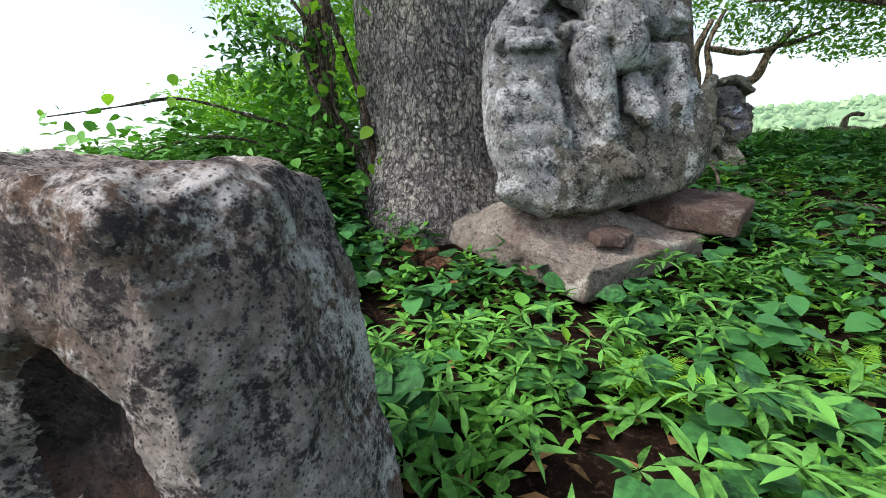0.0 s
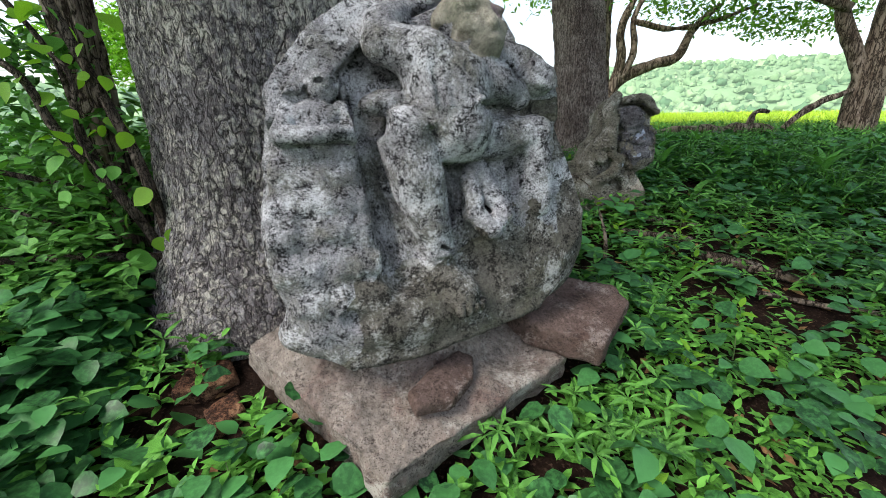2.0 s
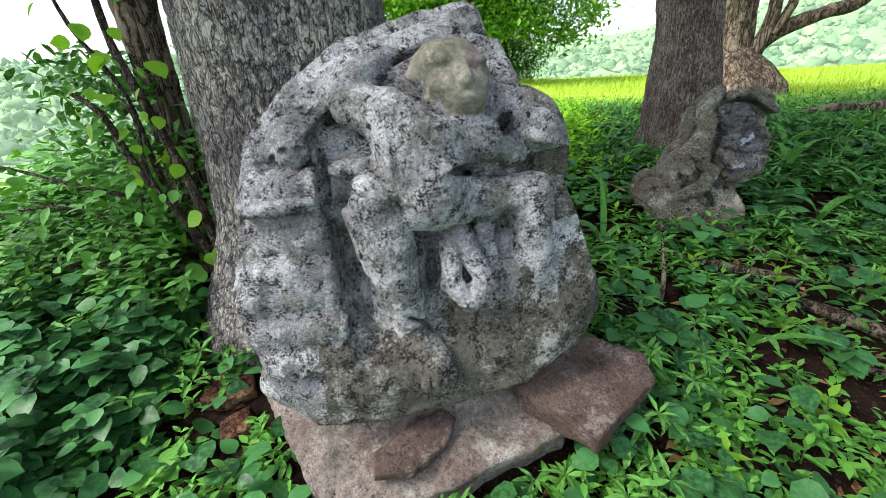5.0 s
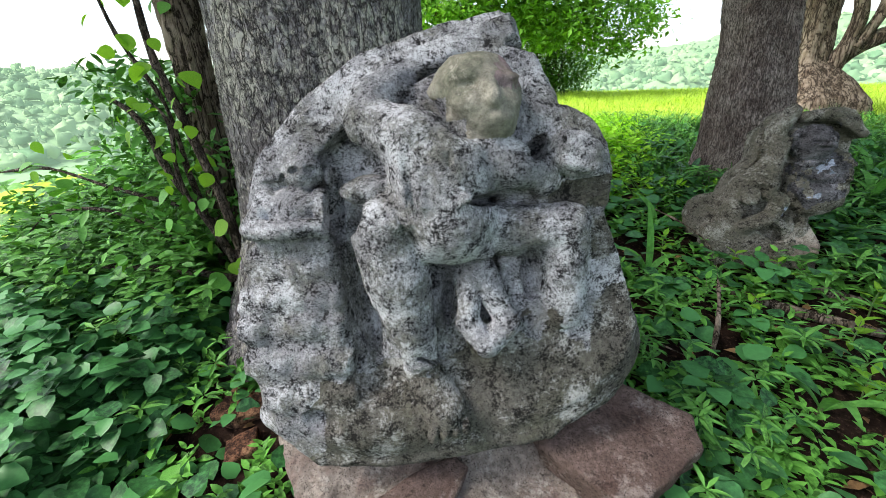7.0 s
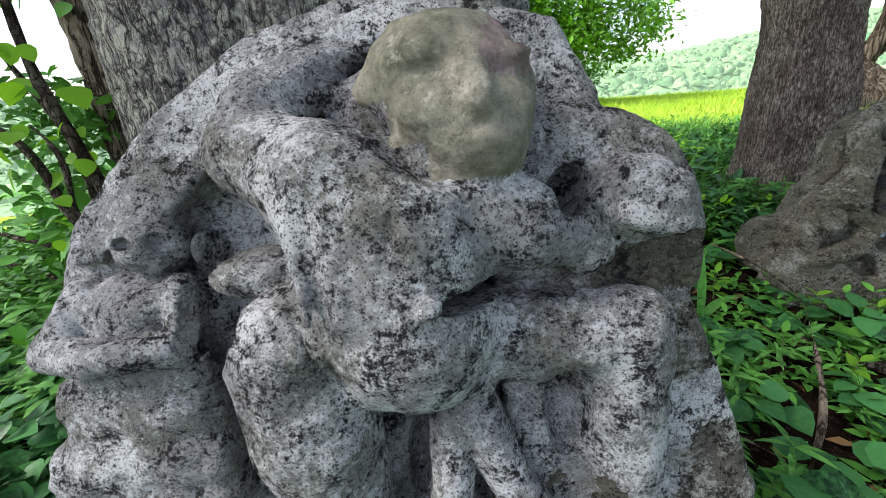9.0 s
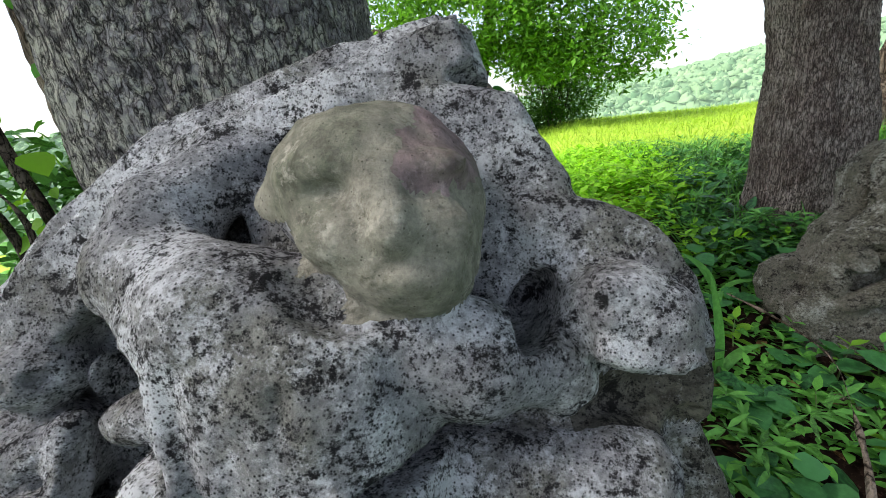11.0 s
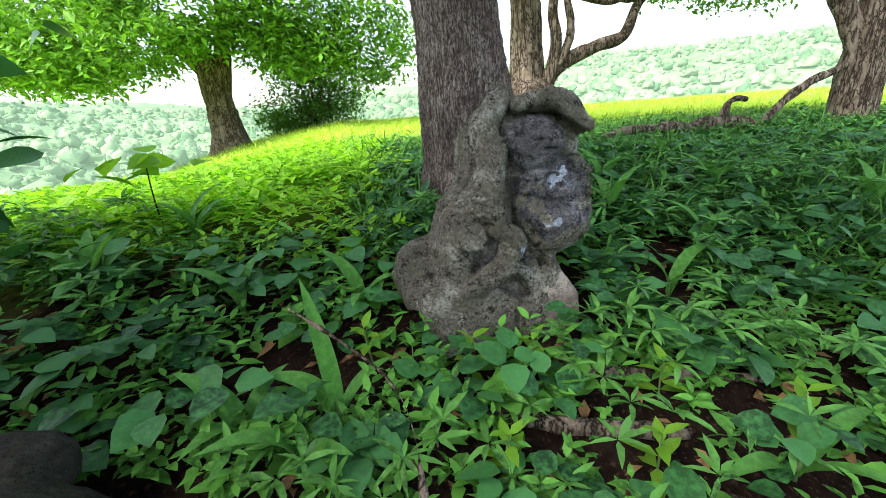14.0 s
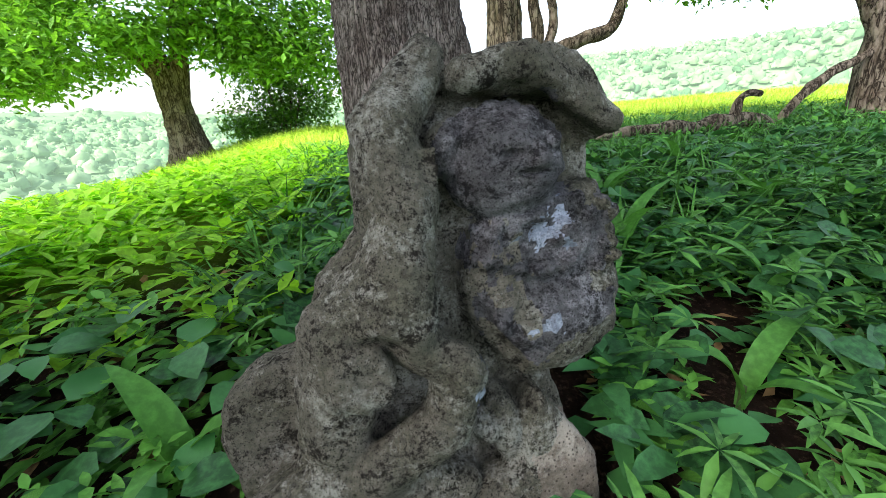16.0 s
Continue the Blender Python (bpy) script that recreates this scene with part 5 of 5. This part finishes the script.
brick = flat_stone("broken_brick", [(-0.14, -0.08), (0.0, -0.11), (0.13, -0.05), (0.1, 0.08), (-0.08, 0.1)], -0.06, 0.05, M_BRICK, pose(*on_ground(-0.2, 2.28, 0.03), 15, 8, 20),
                   "broken orange brick half buried by the slab", "brick", 0.01, 0.012, 44)
flat_stone("broken_brick", [(-0.1, -0.07), (0.06, -0.08), (0.1, 0.06), (-0.06, 0.08)], -0.05, 0.04, M_BRICK, pose(*on_ground(-0.05, 2.08, 0.04), 5, -8, 50),
           "small piece of broken orange brick in the leaf mould", "brick", 0.01, 0.01, 45)
flat_stone("stone", [(-0.09, -0.05), (0.04, -0.07), (0.1, 0.02), (0.0, 0.08)], -0.04, 0.03, M_BRICK, pose(*on_ground(2.1, 1.95, 0.03), 5, -8, 50),
           "rusty brown stone among the herbs", "stone", 0.01, 0.01, 46)


# ---- plants that stand alone ----
def leaf_mesh(shape, mat):
    me = mesh_np("leaf", *shape)
    me.materials.append(mat)
    return me


def herb_plant(at, leaves, height, size, shape, mat, seed, label):
    """One herb: a stem and crosswise pairs of leaves."""
    r = np.random.default_rng(seed)
    p = empty("herb", at, label, "plant", "single herbs")
    v, t = tube([(0, 0, -0.03), (0.01, 0, height * 0.5), (0.02, 0.01, height)], [0.005, 0.004, 0.002], 6, 0.0, 0, 3)
    put("stem", mesh_np("stem", v, t), M_STEM, p)
    me = leaf_mesh(shape, mat)
    for k in range(leaves):
        s = (k // 2 + 1) / (leaves // 2)
        leaf = new("leaf", me)
        leaf.parent = p
        turn = frames(np.array([1.57 * (k // 2) + 3.14 * (k % 2) + r.normal(0, 0.2)]), np.array([0.1 + 0.5 * s + r.normal(0, 0.15)]), np.array([r.normal(0, 0.2)]), np.array([size * (1.15 - 0.4 * s)]))[0]
        m = Matrix(turn.tolist()).to_4x4()
        m.translation = (0.02 * s, 0.01 * s, height * s)
        leaf.matrix_basis = m
    return p


def fern(at, fronds, length, seed):
    """A fern: arching fronds with paired leaflets."""
    r = np.random.default_rng(seed)
    p = empty("fern", at, "small light green fern with arching fronds", "fern", "ferns")
    for k in range(fronds):
        pieces = [tube([(0, 0, 0), (0, 0.5 * length, 0.3 * length), (0, length, 0.2 * length)], [0.004, 0.003, 0.001], 5, 0.0, 0, 4)]
        s = np.linspace(0.15, 0.97, 18)
        for side in (-1, 1):
            at_l = np.stack([0 * s, s * length, length * (0.85 * s - 0.65 * s * s)], 1)
            pieces.append(strew(NARROW, at_l, frames(np.full(18, -side * 1.25), np.full(18, 0.1), 0 * s, length * 0.32 * (1.05 - s) + 0.008)))
        v, t = joined(pieces)
        put("frond", mesh_np("frond", v, t), M_LIME, p, "", pose(0, 0, 0, 18, 0, 360 * k / fronds + r.normal(0, 15)))
    return p


HERBS = [herb_plant(on_ground(1.0, 1.15), 8, 0.16, 0.12, HERB, M_HERB, 1, "fresh green herb with paired pointed leaves"),
         herb_plant(on_ground(0.35, 1.5), 6, 0.13, 0.13, BROAD, M_HERB, 2, "bright herb with broad paired leaves"),
         herb_plant(on_ground(2.6, 3.55), 8, 0.18, 0.12, HERB, M_LIME, 3, "lime-green herb with pointed leaves beside the sticks")]
g = np.random.default_rng(9)
for k, (x, y) in enumerate([(0.75, 1.25), (1.3, 1.3), (1.7, 1.55), (0.1, 1.75), (-0.3, 1.8), (0.5, 1.2), (2.0, 1.6), (2.2, 1.9), (2.3, 2.2), (2.7, 2.3), (2.35, 2.75), (2.9, 2.5),
                            (2.5, 3.1), (2.75, 3.3), (3.1, 3.45), (2.4, 3.7), (2.7, 3.75), (3.3, 3.7), (3.6, 3.9), (3.45, 4.15), (2.2, 4.1), (2.35, 3.95), (1.9, 4.3), (3.7, 3.5),
                            (2.0, 2.9), (1.85, 3.75), (3.0, 3.1), (3.9, 3.2), (-0.5, 1.5), (0.0, 1.3), (0.9, 0.95), (1.6, 1.15), (2.2, 1.3), (2.6, 1.7), (2.72, 3.9), (2.87, 3.86), (3.0, 3.9), (3.12, 3.86), (2.58, 3.92), (3.24, 3.93), (2.95, 3.74)]):
    copy_thing(HERBS[k % 3], pose(*on_ground(x, y), g.normal(0, 6), g.normal(0, 6), g.random() * 360))
fern(on_ground(1.55, 1.1, 0.05), 6, 0.26, 4)
fern(on_ground(0.75, 1.0, 0.05), 6, 0.24, 5)


# ---- low plants ----
def free(x, y):
    """Where nothing stands on the ground."""
    ok = np.hypot(x + 0.08, y - 3.42) > 0.85
    ok &= np.hypot(x - 3.1, y - 5.6) > 0.5
    ok &= np.hypot((x - 1.3) / 0.62, (y - 3.28) / 0.5) > 1
    ok &= np.hypot(x + 0.08, y - 3.42) > 1.0
    ok &= outline(x, y, [(0.71, 1.6), (0.1, 2.25), (0.35, 2.8), (1.5, 2.75), (2.0, 2.45), (1.6, 2.15)]) > 0.06
    ok &= outline(x, y, [(2.5, 4.0), (2.6, 4.6), (3.3, 4.6), (3.3, 3.98)]) > 0.0
    ok &= outline(x, y, [(-1.1, -0.1), (-0.0, -0.1), (-0.0, 0.45), (-1.1, 0.6)]) > 0.0
    ok &= np.hypot(x, y + 0.2) > 0.4
    return ok


def bare(x, y):
    """Bare soil patches, 0 to 1."""
    b = np.zeros_like(x)
    for cx, cy, r in ((3.4, 2.65, 0.45), (3.1, 3.5, 0.35), (3.5, 3.15, 0.4), (1.7, 1.0, 0.35), (0.3, 4.6, 0.5), (-0.15, 2.15, 0.24), (2.6, 1.2, 0.4), (0.6, 0.75, 0.2), (3.7, 4.2, 0.22), (2.1, 4.05, 0.3), (-0.4, 1.2, 0.3), (-0.9, 2.2, 0.35), (2.9, 2.75, 0.3)):
        b = np.maximum(b, np.clip(1.4 - np.hypot(x - cx, (y - cy) * 1.3) / r, 0, 1))
    return b


def plants(count, x0, x1, y0, y1, seed):
    r = np.random.default_rng(seed)
    x, y = x0 + (x1 - x0) * r.random(count), y0 + (y1 - y0) * r.random(count)
    p = np.stack([x, y, 0 * x], 1)
    keep = free(x, y) & (r.random(count) > 0.92 * bare(x, y)) & (vnoise(p, 0.35, 60) > -0.62)
    return x[keep], y[keep], r


def herbs(x, y, r, whorls, size, shape, rise, high=1.0):
    """Each plant: pairs of leaves up a stem, smaller to the top."""
    n = len(x)
    z = ground_z(x, y)
    tall = high * size * (0.6 + 1.1 * r.random(n))
    lean = r.normal(0, 0.18, (n, 2))
    pieces, yaw0 = [], r.random(n) * 6.28
    for k in range(whorls):
        s = (k + 1) / whorls
        for side in range(2):
            at = np.stack([x + lean[:, 0] * tall * s, y + lean[:, 1] * tall * s, z + tall * s * 1.1], 1)
            yaw = yaw0 + 1.57 * k + 3.14 * side + r.normal(0, 0.25, n)
            sz = size * (1.15 - 0.45 * s) * (0.75 + 0.5 * r.random(n))
            pieces.append(strew(shape, at, frames(yaw, rise * s + r.normal(0, 0.25, n), r.normal(0, 0.25, n), sz)))
    return joined(pieces)


def rosette(x, y, r, count, size, shape, rise, lift, spread=0.4):
    n = len(x)
    z = ground_z(x, y)
    pieces, yaw0 = [], r.random(n) * 6.28
    h = lift * (0.5 + r.random(n))
    for k in range(count):
        yaw = yaw0 + 6.28 * k / count + r.normal(0, 0.3, n)
        off = spread * size * r.random(n)
        hh = h * (0.7 + 0.5 * r.random(n)) if spread > 0.2 else h
        at = np.stack([x - np.sin(yaw) * off, y + np.cos(yaw) * off, z + hh], 1)
        pieces.append(strew(shape, at, frames(yaw, rise + r.normal(0, 0.25, n), r.normal(0, 0.3, n), size * (0.7 + 0.6 * r.random(n)))))
    return joined(pieces)


def cover(name, vt, mat, label):
    return tagged(put(name, mesh_np(name, *vt, True), mat), label, "plants", kind="stuff")


x, y, r = plants(11500, -4.5, 7.0, -1.5, 5.2, 101)
cover("herbs", herbs(x, y, r, 3, 0.09, HERB, 0.5), M_HERB, "low fresh green herbs with paired pointed leaves covering the ground")
x, y, r = plants(3400, -5, 8.5, -2.0, 6.5, 102)
k = (y < 4.9) | (x > 2.3)
x, y = x[k], y[k]
cover("broad_leaved_herbs", rosette(x, y, r, 4, 0.115, BROAD, 0.1, 0.16), M_BROAD, "low dark green broad-leaved herbs covering the ground")
x, y, r = plants(4200, -4.0, 6.0, -0.4, 5.6, 103)
k = vnoise(np.stack([x, y, 0 * x], 1), 0.8, 70) > -0.1
cover("lobed_herbs", rosette(x[k], y[k], r, 7, 0.1, NARROW, 0.2, 0.2, 0.05), M_STAR, "low herbs with finely lobed star-like leaves")
x, y, r = plants(6500, -6, 12, 4.8, 10.0, 104)
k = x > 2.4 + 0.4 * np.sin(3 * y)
cover("meadow_herbs", herbs(x[k], y[k], r, 2, 0.13, SIMPLE, 0.4), M_HERB, "deep green meadow herbs beyond the trees")
# left of the split the herbs get the painted-in sunlight
cover("sunlit_herbs", herbs(x[~k], y[~k], r, 2, 0.13, HERB, 0.4), M_SLOPE_LIT, "herbs on the open slope with sunlight put into their lime colour")
x, y, r = plants(6000, -5, 2.6, 4.9, 9.5, 114)
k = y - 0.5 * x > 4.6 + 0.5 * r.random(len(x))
cover("slope_herbs", rosette(x[k], y[k], r, 4, 0.14, SIMPLE, 0.35, 0.12), M_SLOPE_LIT, "herbs spread over the slope, painted bright lime to look sunlit")
x, y, r = plants(1600, 2.4, 10, 4.0, 8.5, 105)
cover("meadow_broad_herbs", rosette(x, y, r, 5, 0.14, HERB, 0.4, 0.12), M_BROAD, "dark broad-leaved meadow herbs")
x, y, r = plants(9000, -2, 10, 4.0, 9.5, 106)
k = (x > 2.2) & ((y > 4.9) | (x > 4.8))
cover("tall_grass", rosette(x[k], y[k], r, 4, 0.34, BLADE, 0.85, 0.0), M_STAR, "tall soft grass growing among the herbs")
x, y, r = plants(26000, -16, 26, 7.6, 30, 107)
cover("meadow_grass", rosette(x, y, r, 4, 0.3, BLADE, 0.8, 0.0), M_GRASS, "bright yellow-green meadow grass in open light")
# thicket between the shrub and the huge trunk
def thicket(count, lo, hi, seed):
    r = np.random.default_rng(seed)
    x, y = r.uniform(lo[0], hi[0], count), r.uniform(lo[1], hi[1], count)
    k = (np.hypot(x + 0.08, y - 3.42) > 0.95) & (np.hypot(x + 1.1, y - 3.4) > 0.22)
    return x[k], y[k], r


x, y, r = thicket(620, (-3.6, 2.5), (-0.75, 4.6), 5)
cover("thicket", herbs(x, y, r, 9, 0.15, HERB, 0.3, 2.6), M_STAR, "tangle of leafy undergrowth beside the huge trunk")
x, y, r = thicket(150, (-3.6, 2.9), (-1.0, 4.8), 15)
cover("vines", herbs(x, y, r, 9, 0.15, BROAD, 0.1, 3.4), M_HERB, "fresh green vine leaves climbing beside the huge trunk")
x, y, r = thicket(430, (-3.4, 1.0), (-0.65, 2.8), 17)
cover("broad_vines", herbs(x, y, r, 7, 0.15, BROAD, 0.1, 1.7), M_BROAD, "dark broad vine leaves sprawling over the undergrowth")
x, y, r = thicket(230, (-4.2, 3.6), (-1.2, 6.0), 19)
cover("tall_thicket", herbs(x, y, r, 12, 0.17, HERB, 0.2, 1.8), M_BROAD, "tall leafy saplings behind the shrub")

# sapling with big leaves behind the huge trunk
sapling = empty("sapling", on_ground(0.15, 5.0), "slender sapling with large dark leaves behind the huge trunk", "plant")
v, t = tube([on_ground(0.15, 5.0, -0.05), (0.1, 4.95, 1.1), (0.15, 4.9, 1.5), (0.1, 4.85, 1.95)], [0.02, 0.018, 0.014, 0.006], 8, 0.0, 0, 4)
put("stem", mesh_np("stem", v, t), M_TWIG, sapling, "", under(sapling))
big_leaf = mesh_np("leaf", *leaf_shape(0.6, (0.15, 0.35, 0.6, 0.8), 0.1, 0.25))
big_leaf.materials.append(M_BROAD)
g = np.random.default_rng(42)
for k in range(120):
    leaf = new("leaf", big_leaf)
    leaf.parent = sapling
    at = Vector((0.05 + g.normal(0, 0.27), 4.92 + g.normal(0, 0.2), 1.1 + 1.0 * g.random()))
    leaf.matrix_basis = under(sapling) @ Matrix.Translation(at) @ Euler((g.normal(-0.2, 0.4), g.normal(0, 0.4), g.random() * 6.28)).to_matrix().to_4x4() @ Matrix.Scale(0.15 + 0.12 * g.random(), 4)
v, t = tube([on_ground(0.95, 5.4, -0.05), (0.95, 5.38, 1.05), (1.0, 5.3, 1.3)], [0.006, 0.005, 0.003], 8, 0.0, 0, 4)
sprig = empty("sapling", on_ground(0.95, 5.4), "low sprig with broad lime leaves on the slope", "plant")
put("stem", mesh_np("stem", v, t), M_TWIG, sprig, "", under(sprig))
for k in range(12):
    leaf = new("leaf", heart)
    leaf.parent = sprig
    leaf.matrix_basis = under(sprig) @ Matrix.Translation((0.98 + g.normal(0, 0.1), 5.33 + g.normal(0, 0.08), 1.22 + 0.14 * g.random())) @ Euler((g.normal(-0.2, 0.3), g.normal(0, 0.3), g.random() * 6.28)).to_matrix().to_4x4() @ Matrix.Scale(0.12 + 0.07 * g.random(), 4)

# dry leaves on the soil
x, y, r = np.random.default_rng(31).uniform(-2, 5.5, 1500), np.random.default_rng(32).uniform(0.4, 5.6, 1500), np.random.default_rng(33)
k = free(x, y)
cover("fallen_leaves", rosette(x[k], y[k], r, 1, 0.09, SIMPLE, 0.05, 0.025), M_LITTER, "scattered dry brown leaves on the soil")

# woods on the hills: lumpy crowns
g = np.random.default_rng(77)
N = 12000
ang, rad = g.uniform(-1.4, 1.7, N), 66 + 150 * g.random(N) ** 1.2
bx, by = rad * np.sin(ang), rad * np.cos(ang)
bz = far_z(bx, by)
lat, lon = np.meshgrid(np.linspace(-0.3, 1.5, 4), np.linspace(0, 2 * np.pi, 7)[:-1], indexing="ij")
unit = np.stack([np.cos(lat) * np.cos(lon), np.cos(lat) * np.sin(lon), np.sin(lat)], 2).reshape(-1, 3)
i, j = np.meshgrid(np.arange(3), np.arange(6), indexing="ij")
i, j = i.ravel(), j.ravel()
ball_t = quads(np.stack([i * 6 + j, i * 6 + (j + 1) % 6, (i + 1) * 6 + (j + 1) % 6, (i + 1) * 6 + j], 1))
big = 0.35 + 1.4 * g.random(N) ** 2.4
v = unit[None] * (big[:, None] * (0.45 + 0.95 * g.random((N, len(unit)))))[..., None] * np.array([1, 1, 0.9]) + np.stack([bx, by, bz + 0.2 * big + 0.5 * g.random(N)], 1)[:, None]
t = (ball_t[None] + (np.arange(N) * len(unit))[:, None, None]).reshape(-1, 3)
tagged(put("far_woods", mesh_np("far_woods", v.reshape(-1, 3), t), M_HILL), "woods on the far hillsides with haze put into their pale colour", "woods", kind="stuff")
